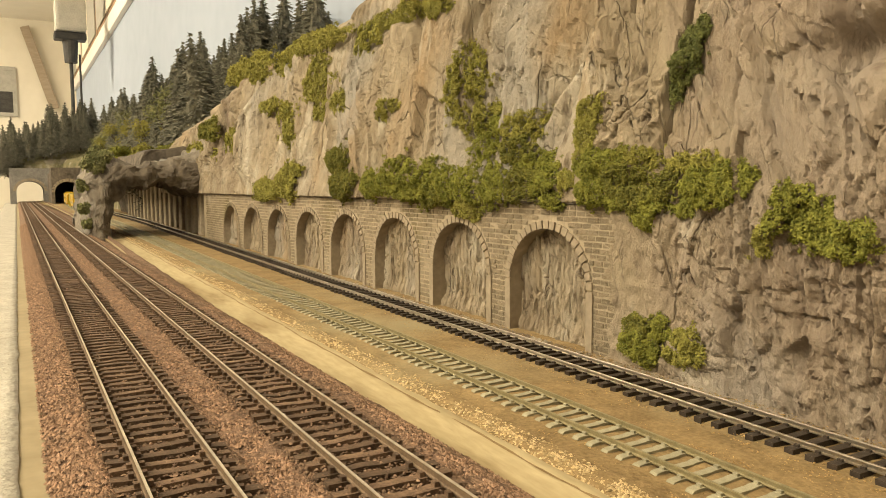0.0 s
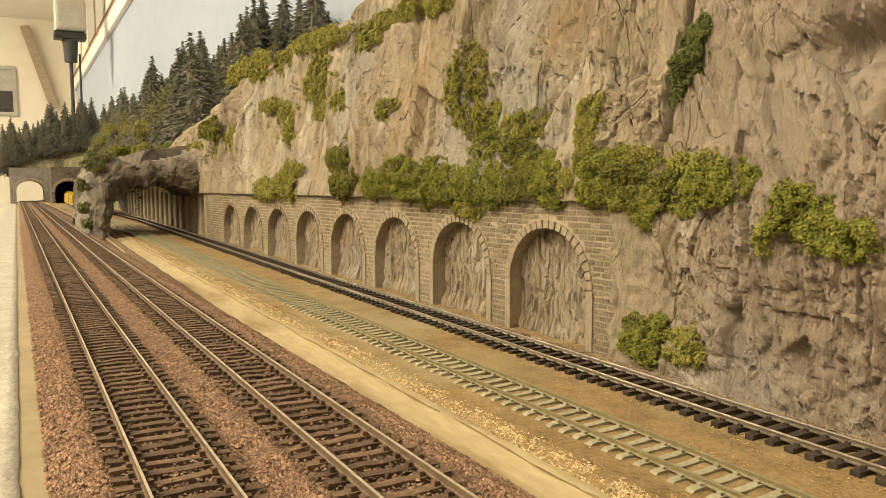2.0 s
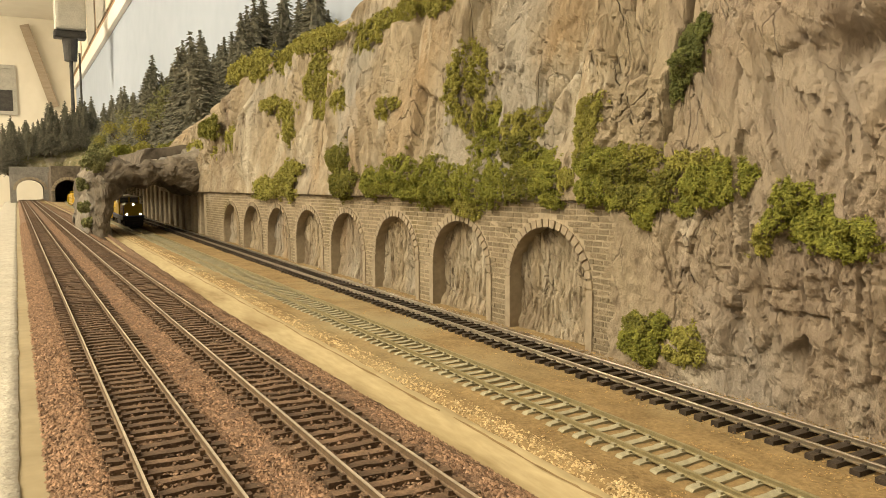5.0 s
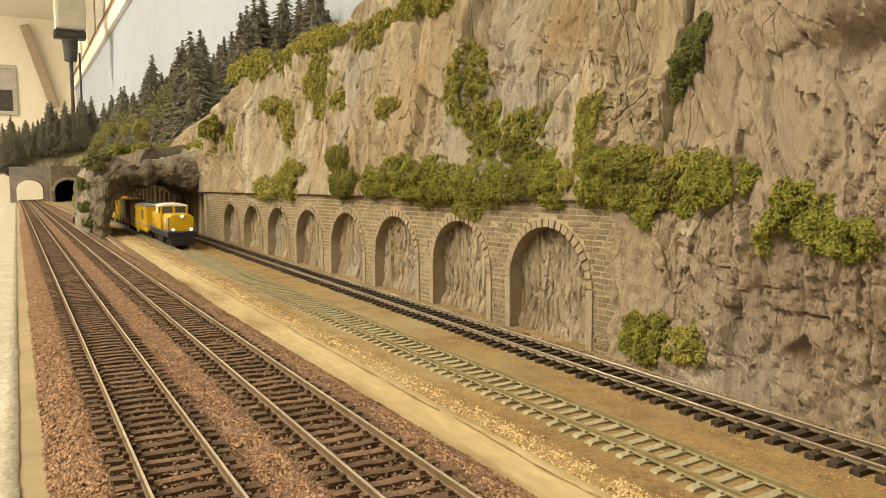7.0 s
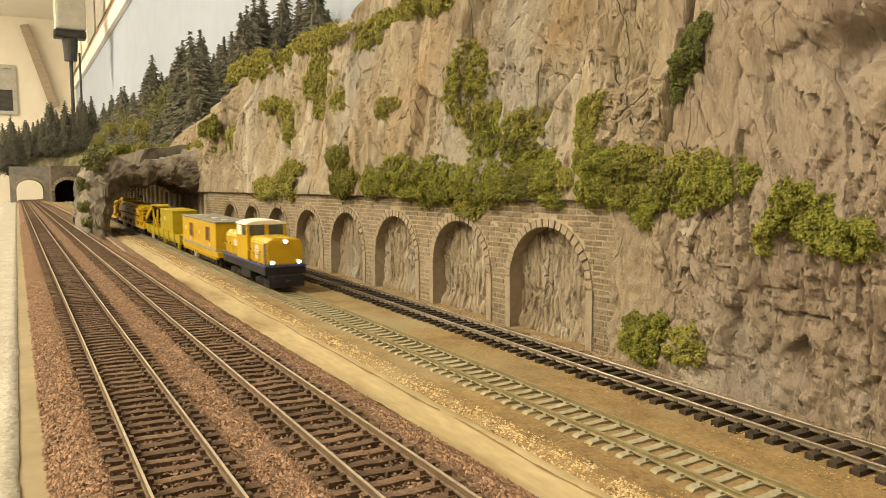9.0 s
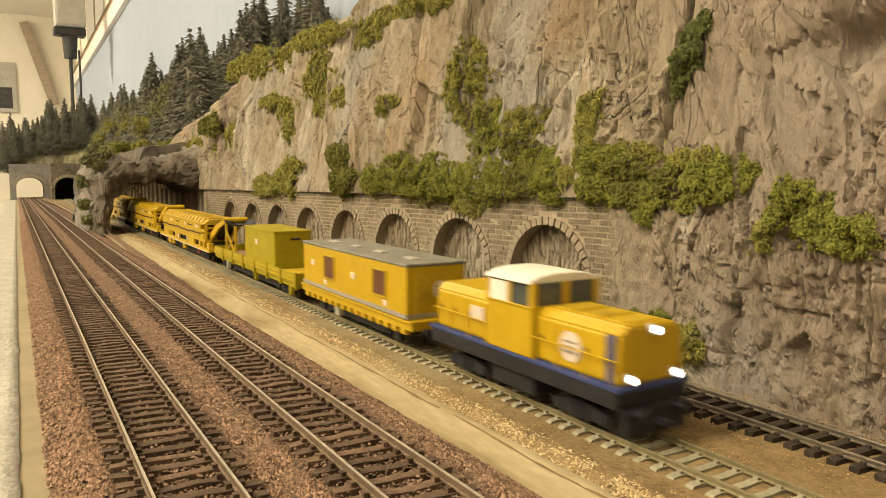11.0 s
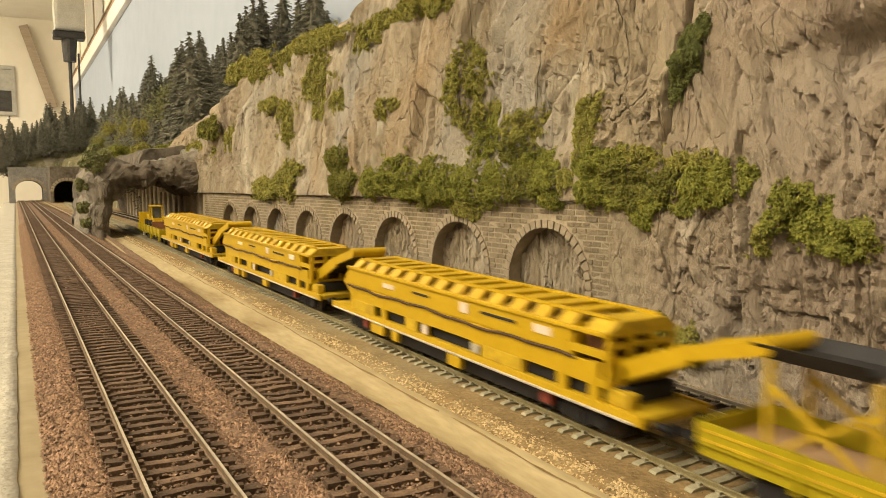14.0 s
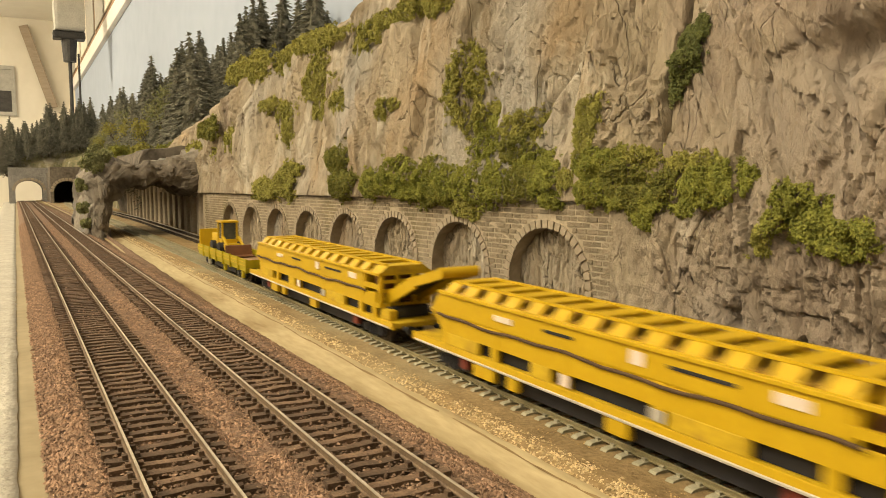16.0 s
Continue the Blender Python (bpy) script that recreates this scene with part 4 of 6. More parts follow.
    for a, b, z in cells:
        g = 0.00055
        if placed < 300:
            ob = new("stone_block", shapes[rng.randrange(5)])
            ob.parent = w
            ob.matrix_local = Matrix.Translation((rng.uniform(-.0002, .0003), (a + b) / 2, z)) @ Matrix.Diagonal((1, b - a - g, course - g, 1))
            placed += 1
        else:
            o = len(rest_v)
            d = -0.0004 + rng.uniform(-.0002, .0002)
            a2, b2, z0, z1 = a + g / 2, b - g / 2, z - course / 2 + g / 2, z + course / 2 - g / 2
            rest_v += [(0.0005, a2, z0), (0.0005, b2, z0), (0.0005, b2, z1), (0.0005, a2, z1)]
            e = 0.00035
            rest_v += [(d, a2 + e, z0 + e), (d, b2 - e, z0 + e), (d, b2 - e, z1 - e), (d, a2 + e, z1 - e)]
            rest_f += [tuple(o + q for q in f) for f in ((4, 7, 6, 5), (0, 4, 5, 1), (1, 5, 6, 2), (2, 6, 7, 3), (3, 7, 4, 0))]
    tagged(data_ob("far_stone_blocks", rest_v, rest_f, BRICK_REST, w), kind="stuff")
    # voussoirs and jamb stones round each arch
    for i, (c, h) in enumerate(ARCHES):
        near = i < 5
        bm = bmesh.new()
        stones = []
        for k in range(21):
            a0, a1 = math.pi * k / 21 + 0.014 + rng.uniform(0, 0.01), math.pi * (k + 1) / 21 - 0.014
            stones.append([(c - math.cos(a) * (h + o), SPRING + math.sin(a) * (CROWN - SPRING + o)) for a, o in ((a0, 0.0002), (a1, 0.0002), (a1, 0.0050 + rng.uniform(-.0006, .0006)), (a0, 0.0050))])
        for sg in (-1, 1):
            stones.append([(c + sg * (h + 0.0002), -0.014), (c + sg * (h + 0.0055), -0.014), (c + sg * (h + 0.0055), SPRING - 0.0005), (c + sg * (h + 0.0002), SPRING - 0.0005)])
        for q in stones:
            one = bmesh.new() if near else bm
            prism(one, q, "x", -0.0011 + rng.uniform(-.0003, .0003), 0.001)
            if near:
                part("arch_stone", one, REVEAL, w)
        if near:
            bm.free()
        else:
            part("arch_stones", bm, BRICK_REST, w)


retaining_wall()


# ---- plants ----
def leaves(rng, centres, count, size):
    """Small folded leaf flakes in uneven lumps. centres: (x, y, z, rx, ry, rz)."""
    verts, faces = [], []
    for _ in range(count):
        cx, cy, cz, rx, ry, rz = centres[rng.randrange(len(centres))]
        d = Vector((rng.gauss(0, 1), rng.gauss(0, 1), rng.gauss(0, 1))).normalized() * (rng.random() ** 0.4)
        p = Vector((cx + d.x * rx, cy + d.y * ry, cz + d.z * rz))
        s = size * rng.uniform(0.55, 1.3)
        u = Vector((rng.gauss(0, 1), rng.gauss(0, 1), rng.gauss(0, 1))).normalized()
        n = (d + Vector((rng.gauss(0, .6), rng.gauss(0, .6), rng.gauss(0, .6) + 0.4))).normalized()
        a = u.cross(n)
        if a.length < 1e-3:
            continue
        a = a.normalized() * s
        b = n.cross(a).normalized() * s * rng.uniform(0.5, 0.9)
        lift = n * s * 0.25
        o = len(verts)
        verts += [p - a, p - b * 0.8 + lift, p + a, p + b + lift]
        faces += [(o, o + 1, o + 2), (o, o + 2, o + 3)]
    return verts, faces


BUSH_LEAVES = {"green": LEAF, "yellow": LEAF_YELLOW, "dark": LEAF_DARK, "ivy": LEAF_IVY, "pale": LEAF_PALE}
BUSH_WORDS = {"green": "mid-green leafy bush of foam flock clinging to the rock", "yellow": "yellow-green tuft of flock on the rock ledge",
              "dark": "dark green shady bush tucked against the rock", "ivy": "deep green ivy clump growing in a rock cleft"}


def bush(y, z, ry, rz, tone, seed):
    """A clump of flock that clings to the rock face at (y, z): sprigs of small flakes with gaps between them."""
    rng = random.Random(seed)
    x = cliff_point(y, z)
    if WALL_Y0 - 0.01 < y < WALL_Y1 and z < 0.10:
        x = min(x, wall_x(y) - 0.001)
    big = max(1.0, y / 0.42)
    ry, rz = ry * 1.12, rz * 1.12
    swell = min(0.011 * big ** 0.5, 0.75 * min(ry, rz) + 0.002)
    if tone == "yellow":
        swell *= 0.7
    sprig = 0.0014 * big
    n = int(min(460, 30 + (1.5 if tone == "yellow" else 2.1) * 3.1 * ry * rz / (sprig * sprig)))
    flakes = 20
    verts, faces = [], []
    ph = [rng.uniform(0, 6.28) for _ in range(3)]
    for _ in range(n):
        a = rng.uniform(0, 6.2832)
        edge = 1.0 + 0.16 * math.sin(3 * a + ph[0]) + 0.12 * math.sin(5 * a + ph[1]) + 0.08 * math.sin(9 * a + ph[2])
        r = math.sqrt(rng.random()) * edge
        if rng.random() < 0.16:
            r *= rng.uniform(1.05, 1.4)
        dy, dz = math.cos(a) * r * ry, math.sin(a) * r * rz
        if z + dz < rise(y) + 0.002:
            dz = rise(y) + 0.002 - z + rng.random() * 0.002
        dome = math.sqrt(max(0.0, 1 - min(1.0, r) ** 2))
        hollow = noise.noise(Vector(((y + dy) * 130 / big, (z + dz) * 130 / big, 4.0 + seed)))
        out = swell * (0.25 + 0.75 * dome) * (0.62 + 0.55 * hollow) * rng.uniform(0.75, 1.1)
        xs = cliff_point(y + dy, z + dz) if big < 1.6 else x
        if WALL_Y0 - 0.01 < y and z + dz < 0.082:
            xs = min(xs, wall_x(y + dy) - 0.0006)
        c = Vector((xs - x - out, dy, dz))
        for _ in range(flakes):
            d = Vector((rng.gauss(0, 1), rng.gauss(0, 1), rng.gauss(0, 1))).normalized() * rng.random() ** 0.5
            p = c + d * sprig
            s = 0.00052 * big * rng.uniform(0.6, 1.3)
            nrm = (d + Vector((rng.gauss(0, .5) - 0.4, rng.gauss(0, .5), rng.gauss(0, .5) + 0.4))).normalized()
            u = nrm.orthogonal().normalized()
            u = u * math.cos(a * 7) + nrm.cross(u) * math.sin(a * 7)
            b = nrm.cross(u) * s * rng.uniform(0.55, 0.95)
            u = u * s
            o = len(verts)
            verts += [p - u, p - b + nrm * s * 0.2, p + u, p + b + nrm * s * 0.2]
            faces += [(o, o + 1, o + 2), (o, o + 2, o + 3)]
    ob = data_ob("bush", verts, faces, BUSH_LEAVES[tone])
    ob.location = (x, y, z)
    tagged(ob, BUSH_WORDS[tone], "bush", "bushes on the cliff")


def loose_stones():
    """Ballast grains between and beside the front tracks, pebbles along the sand path."""
    def scatter(name, n, place, size, mat, label, seed):
        rng = random.Random(seed)
        verts, faces = [], []
        for _ in range(n):
            x, y, z = place(rng)
            s = size * rng.uniform(0.5, 1.25)
            o = len(verts)
            tw = rng.uniform(0, 6.28)
            for k in range(4):
                a = tw + k * 1.5708 + rng.uniform(-.4, .4)
                verts.append((x + math.cos(a) * s * rng.uniform(.7, 1.2), y + math.sin(a) * s * rng.uniform(.7, 1.2), z + rng.uniform(-.25, .25) * s))
            verts.append((x + rng.uniform(-.3, .3) * s, y + rng.uniform(-.3, .3) * s, z + s * rng.uniform(.5, .9)))
            faces += [(o, o + 1, o + 4), (o + 1, o + 2, o + 4), (o + 2, o + 3, o + 4), (o + 3, o, o + 4)]
        tagged(data_ob(name, verts, faces, mat), label, "gravel", kind="stuff")

    def along(rng, near=0.13, far=1.7):
        return near * (far / near) ** rng.random()
    bed = RAIL1 - 0.0046

    def shoulder(rng):
        y = along(rng)
        lane = rng.random()
        if lane < 0.33:
            x = rng.uniform(0.0035, 0.0185)
            z = min(bed, 0.0131 + max(0, x - 0.003) * 0.79) + 0.0002
        elif lane < 0.60:
            x = rng.uniform(0.043, 0.0615)
            z = bed
        else:
            x = rng.uniform(0.086, 0.122)
            z = bed - 0.0006 - max(0, x - 0.0955) * 0.56 if x < 0.112 else 0.0097 - (x - 0.112) * (0.0067 - rise(y)) / 0.012
        return x, y, z

    def between(rng):
        y = along(rng, far=1.2)
        x0, top = rng.choice((line_1, line_2))(y)
        return x0 + rng.uniform(-0.0160, 0.0160), y, bed + rng.uniform(0.0002, 0.0017)

    scatter("ballast_gravel", 42000, shoulder, 0.00080, STONES, "red-brown ballast grains on the track shoulders", 1)
    scatter("ballast_gravel", 30000, between, 0.00062, STONES_DARK, "dark ballast grains between the sleepers", 2)

    def verge(rng):
        y = along(rng)
        f = rng.random()
        return 0.1585 - 0.013 * y + f * 0.012 + rng.gauss(0, 0.001), y, rise(y) + 0.0004 + 0.0018 * math.sin(f * 3.0)
    scatter("path_gravel", 9000, verge, 0.00085, PEBBLES, "pale ochre pebbles along the sand path", 3)

    def bed3(rng):
        y = along(rng, 0.10, 1.5)
        x0, top = rng.choice((line_3, line_4, line_3))(y)
        return x0 + rng.choice((-1, 1)) * rng.uniform(0.009, 0.028), y, rise(y) + 0.0008
    scatter("path_gravel", 15000, bed3, 0.0005, PEBBLES_DARK, "fine ochre grit beside the rear tracks", 4)

    def foot(rng):
        y = along(rng, 0.12, 1.3)
        return wall_x(y) - 0.004 - abs(rng.gauss(0, 0.004)), y, rise(y) + 0.0006
    scatter("rock_debris", 2500, foot, 0.0010, ROCK, "grey rock crumbs at the foot of the cliff", 5)


loose_stones()


def damp_stain():
    """A thin wandering brown line left by water along the edge of the sand path."""
    verts, faces = [], []
    n = 260
    for i in range(n):
        y = 0.10 * (1.5 / 0.10) ** (i / (n - 1))
        x = 0.1530 - 0.010 * y + 0.0016 * noise.fractal(Vector((y * 22, 3, 1)), 0.9, 2, 3)
        w = 0.0006 * (1 + 1.2 * noise.noise(Vector((y * 60, 8, 2))))
        z = rise(y) + 0.0014
        verts += [(x - w, y, z), (x + w, y, z)]
        if i:
            faces.append((2 * i - 2, 2 * i - 1, 2 * i + 1, 2 * i))
    tagged(data_ob("damp_stain", verts, faces, STAIN), "thin brown water stain along the sand path", "stain", kind="structure")


damp_stain()


# tufts on the rock arch and shrubs on the hillside
def shrub(x, y, z, r, tone, seed, label):
    rng = random.Random(seed)
    lumps = [(rng.uniform(-.5, .5) * r, rng.uniform(-.5, .5) * r, rng.uniform(0, .9) * r, r * rng.uniform(.35, .6), r * rng.uniform(.35, .6), r * rng.uniform(.35, .6)) for _ in range(8)]
    v, f = leaves(rng, lumps, 1300, 0.0022)
    ob = data_ob("shrub", v, f, BUSH_LEAVES[tone])
    ob.location = (x, y, z)
    tagged(ob, label, "shrub", "shrubs on the hill")


def hill_z(x, y):
    """Height of the hillside, a little sunk."""
    zt, zb = lerp_table(y, TOP_TABLE), lerp_table(y, BACK_TABLE)
    if y < 1.5:
        xe = wall_x(y) + 0.05 + 0.16 * (zt - 0.08)
        f = min(1, max(0, (x - xe) / (0.638 - xe)))
        return zt + (zb - zt) * f ** 0.8 - 0.006
    left = hill_left(y)
    f = min(1, max(0, (x - left) / (0.638 - left)))
    z = zt * smooth(0, 0.06, f) + (zb - zt) * f ** 0.8 - 0.010 - 0.03 * smooth(1.75, 1.4, y)
    return max(z, 0.158) if y >= 3.7 else z


def shrubs():
    rng = random.Random(77)
    for i in range(84):
        y = rng.uniform(1.32, 3.6)
        x = hill_left(y) + rng.uniform(0.02, 0.16)
        if i > 62:
            x, y = rng.uniform(-0.04, 0.36), rng.uniform(4.23, 4.30)
        shrub(x, y, hill_z(x, y), rng.uniform(0.014, 0.030), rng.choice(("dark", "pale", "pale", "dark")), 300 + i, "rounded pale green shrub on the hillside")
    for i in range(22):
        y = rng.uniform(0.95, 1.5)
        x = wall_x(y) + 0.05 + 0.16 * (lerp_table(y, TOP_TABLE) - 0.08) + rng.uniform(-0.01, 0.05)
        shrub(x, y, hill_z(x, y) - 0.004, rng.uniform(0.012, 0.022), "yellow", 400 + i, "yellow-green tuft along the cliff top")
    for dx, dy, z, r in ((-0.075, 1.245, 0.118, 0.020), (-0.060, 1.25, 0.130, 0.016), (-0.088, 1.26, 0.088, 0.012), (-0.090, 1.245, 0.055, 0.011), (-0.086, 1.24, 0.030, 0.010), (-0.062, 1.30, 0.136, 0.018)):
        shrub(line_3(dy)[0] + dx, dy, z, r, "pale", int(1000 * r + 100 * z), "mossy pale green tuft on the rock pier")

    for i in range(26):
        y = rng.uniform(1.42, 2.1)
        shrub(line_3(y)[0] + rng.uniform(0.0, 0.12), y, 0.150, rng.uniform(0.012, 0.024), rng.choice(("yellow", "dark", "green")), 600 + i, "dusty green shrub on the rock roof")


shrubs()


def broadleaf(x, y, height, seed):
    """A small pale tree: bent trunk, a few limbs and a loose crown."""
    rng = random.Random(seed)
    t = thing("broadleaf_tree", pose(x, y, hill_z(x, y)), "small pale green broadleaf tree among the firs", "tree", "broadleaf trees")
    bm = cyl(bmesh.new(), (0, 0, -0.01), (0.004, 0, height * 0.5), height * 0.035, height * 0.018, 7)
    lumps = []
    for k in range(6):
        a = k * 1.05 + rng.random()
        tip = (math.cos(a) * height * 0.24, math.sin(a) * height * 0.24, height * rng.uniform(0.5, 0.9))
        cyl(bm, (0.003, 0, height * rng.uniform(0.3, 0.48)), tip, height * 0.014, height * 0.005, 5)
        lumps.append((*tip, height * 0.19, height * 0.19, height * 0.17))
    lumps.append((0, 0, height * 0.85, height * 0.2, height * 0.2, height * 0.18))
    part("trunk", bm, BARK, t)
    v, f = leaves(rng, lumps, 1500, 0.0028)
    data_ob("crown", v, f, LEAF_PALE if seed % 3 else LEAF_YELLOW, t)


def broadleaf_trees():
    rng = random.Random(8)
    for i in range(24):
        y = rng.uniform(1.62, 3.6)
        broadleaf(hill_left(y) + rng.uniform(0.005, 0.08), y, rng.uniform(0.08, 0.14), 900 + i)


broadleaf_trees()


bush(1.020, 0.245, 0.0723, 0.0176, "yellow", 1)
bush(0.913, 0.235, 0.0438, 0.0087, "yellow", 2)
bush(1.088, 0.250, 0.0484, 0.0127, "yellow", 3)
bush(0.831, 0.247, 0.0768, 0.0094, "yellow", 4)
bush(0.739, 0.239, 0.0421, 0.0085, "yellow", 5)
bush(0.679, 0.224, 0.0342, 0.0113, "yellow", 6)
bush(0.648, 0.240, 0.0283, 0.0077, "yellow", 7)
bush(0.597, 0.240, 0.0349, 0.0092, "yellow", 8)
bush(0.552, 0.236, 0.0220, 0.0068, "yellow", 9)
bush(0.519, 0.228, 0.0160, 0.0083, "yellow", 10)
bush(0.763, 0.199, 0.0399, 0.0222, "yellow", 11)
bush(0.709, 0.170, 0.0288, 0.0103, "yellow", 12)
bush(0.761, 0.169, 0.0235, 0.0109, "yellow", 13)
bush(0.937, 0.188, 0.0458, 0.0073, "yellow", 14)
bush(0.867, 0.172, 0.0310, 0.0149, "yellow", 15)
bush(0.850, 0.151, 0.0211, 0.0119, "yellow", 16)
bush(1.058, 0.154, 0.0642, 0.0176, "yellow", 17)
bush(1.191, 0.177, 0.0568, 0.0125, "dark", 18)
bush(1.320, 0.140, 0.1064, 0.0174, "yellow", 19)
bush(0.589, 0.155, 0.0156, 0.0079, "yellow", 20)
bush(0.681, 0.114, 0.0245, 0.0120, "dark", 21)
bush(0.660, 0.092, 0.0222, 0.0116, "dark", 22)
bush(0.815, 0.108, 0.0279, 0.0063, "yellow", 23)
bush(0.894, 0.086, 0.0481, 0.0107, "yellow", 24)
bush(0.827, 0.093, 0.0287, 0.0158, "yellow", 25)
bush(0.591, 0.092, 0.0245, 0.0097, "green", 26)
bush(0.547, 0.098, 0.0261, 0.0128, "green", 27)
bush(0.534, 0.085, 0.0294, 0.0062, "green", 28)
bush(0.505, 0.093, 0.0231, 0.0149, "green", 29)
bush(0.478, 0.174, 0.0141, 0.0148, "yellow", 30)
bush(0.477, 0.156, 0.0184, 0.0147, "yellow", 31)
bush(0.460, 0.137, 0.0174, 0.0114, "yellow", 32)
bush(0.444, 0.124, 0.0178, 0.0157, "green", 33)
bush(0.480, 0.089, 0.0249, 0.0123, "green", 34)
bush(0.443, 0.093, 0.0222, 0.0155, "green", 35)
bush(0.454, 0.074, 0.0172, 0.0071, "yellow", 36)
bush(0.498, 0.083, 0.0211, 0.0084, "dark", 37)
bush(0.419, 0.089, 0.0146, 0.0130, "green", 38)
bush(0.402, 0.127, 0.0177, 0.0092, "yellow", 39)
bush(0.402, 0.113, 0.0138, 0.0091, "dark", 40)
bush(0.382, 0.103, 0.0128, 0.0070, "green", 41)
bush(0.388, 0.091, 0.0157, 0.0106, "dark", 42)
bush(0.366, 0.092, 0.0121, 0.0102, "green", 43)
bush(0.359, 0.080, 0.0085, 0.0043, "green", 44)
bush(0.334, 0.130, 0.0119, 0.0090, "yellow", 45)
bush(0.336, 0.116, 0.0086, 0.0113, "yellow", 46)
bush(0.328, 0.101, 0.0083, 0.0079, "green", 47)
bush(0.321, 0.087, 0.0113, 0.0092, "green", 48)
bush(0.313, 0.102, 0.0103, 0.0067, "green", 49)
bush(0.300, 0.105, 0.0116, 0.0045, "yellow", 50)
bush(0.284, 0.103, 0.0069, 0.0052, "yellow", 51)
bush(0.303, 0.092, 0.0122, 0.0090, "dark", 52)
bush(0.305, 0.081, 0.0087, 0.0045, "green", 53)
bush(0.291, 0.083, 0.0089, 0.0072, "dark", 54)
bush(0.284, 0.073, 0.0062, 0.0057, "green", 55)
bush(0.348, 0.092, 0.0059, 0.0059, "yellow", 56)
bush(0.279, 0.080, 0.0074, 0.0068, "green", 57)
bush(0.265, 0.100, 0.0079, 0.0041, "yellow", 58)
bush(0.249, 0.099, 0.0103, 0.0048, "yellow", 59)
bush(0.252, 0.090, 0.0105, 0.0080, "green", 60)
bush(0.236, 0.091, 0.0097, 0.0077, "green", 61)
bush(0.226, 0.091, 0.0047, 0.0070, "green", 62)
bush(0.259, 0.079, 0.0077, 0.0046, "green", 63)
bush(0.243, 0.082, 0.0086, 0.0031, "green", 64)
bush(0.273, 0.089, 0.0072, 0.0070, "dark", 65)
bush(0.267, 0.157, 0.0077, 0.0099, "ivy", 66)
bush(0.261, 0.165, 0.0044, 0.0050, "ivy", 67)
bush(0.272, 0.146, 0.0065, 0.0085, "ivy", 68)
bush(0.276, 0.136, 0.0043, 0.0063, "ivy", 69)
bush(0.199, 0.083, 0.0083, 0.0066, "green", 70)
bush(0.186, 0.078, 0.0077, 0.0057, "green", 71)
bush(0.201, 0.073, 0.0084, 0.0059, "green", 72)
bush(0.188, 0.071, 0.0089, 0.0050, "green", 73)
bush(0.172, 0.072, 0.0071, 0.0039, "green", 74)
bush(0.163, 0.070, 0.0058, 0.0053, "green", 75)
bush(0.212, 0.064, 0.0042, 0.0053, "yellow", 76)
bush(0.171, 0.064, 0.0071, 0.0035, "green", 77)
bush(0.183, 0.066, 0.0076, 0.0032, "green", 78)
bush(0.287, 0.017, 0.0089, 0.0059, "dark", 79)
bush(0.285, 0.007, 0.0124, 0.0083, "green", 80)
bush(0.272, 0.018, 0.0050, 0.0057, "green", 81)
bush(0.258, 0.015, 0.0062, 0.0044, "yellow", 82)
bush(0.249, 0.012, 0.0069, 0.0076, "yellow", 83)
bush(0.261, 0.006, 0.0089, 0.0036, "yellow", 84)
bush(0.279, 0.006, 0.0062, 0.0029, "yellow", 85)


def conifer(height, seed):
    rng = random.Random(seed)
    t = thing("fir_tree", pose(0, 0, -1), "dark green model fir tree on the wooded hillside", "tree", "firs on the hillside")
    part("trunk", cyl(bmesh.new(), (0, 0, -0.01), (0, 0, height * 0.95), height * 0.018, height * 0.003, 7), BARK, t)
    verts, faces = [], []
    tiers, ring = 30, 11
    radius = lambda f: height * (0.25 * (1 - f) ** 0.85 + 0.006)
    # ragged inner cone, then small needle sprays along each branch
    for k in range(14):
        f = k / 13
        for q in range(ring):
            a = 6.2832 * q / ring
            rr = radius(f) * rng.uniform(0.35, 0.62)
            verts.append((math.cos(a) * rr, math.sin(a) * rr, height * (0.10 + 0.86 * f)))
        if k:
            o = (k - 1) * ring
            faces += [(o + q, o + (q + 1) % ring, o + ring + (q + 1) % ring, o + ring + q) for q in range(ring)]
    for k in range(tiers):
        f = k / (tiers - 1)
        n = int(26 * (1 - f) + 6)
        for q in range(n):
            a = 6.2832 * (q + rng.random()) / n
            rr = radius(f) * rng.uniform(0.6, 1.22)
            droop = rr * rng.uniform(0.1, 0.5)
            z = height * (0.08 + 0.90 * f + rng.uniform(-0.015, 0.015))
            for out in (0.55, 0.8, 1.0):
                c, s = math.cos(a + rng.uniform(-.12, .12)), math.sin(a + rng.uniform(-.12, .12))
                p = Vector((c * rr * out, s * rr * out, z - droop * out))
                ln, wd = height * rng.uniform(0.018, 0.034), height * rng.uniform(0.008, 0.016)
                o = len(verts)
                verts += [p + Vector((-c * ln, -s * ln, ln * 0.4)), p + Vector((-s * wd, c * wd, -wd * rng.random())), p + Vector((c * ln, s * ln, -ln * rng.uniform(0.1, 0.7))), p + Vector((s * wd, -c * wd, -wd * rng.random()))]
                faces += [(o, o + 1, o + 2), (o, o + 2, o + 3)]
    data_ob("crown", verts, faces, NEEDLES, t)
    return t


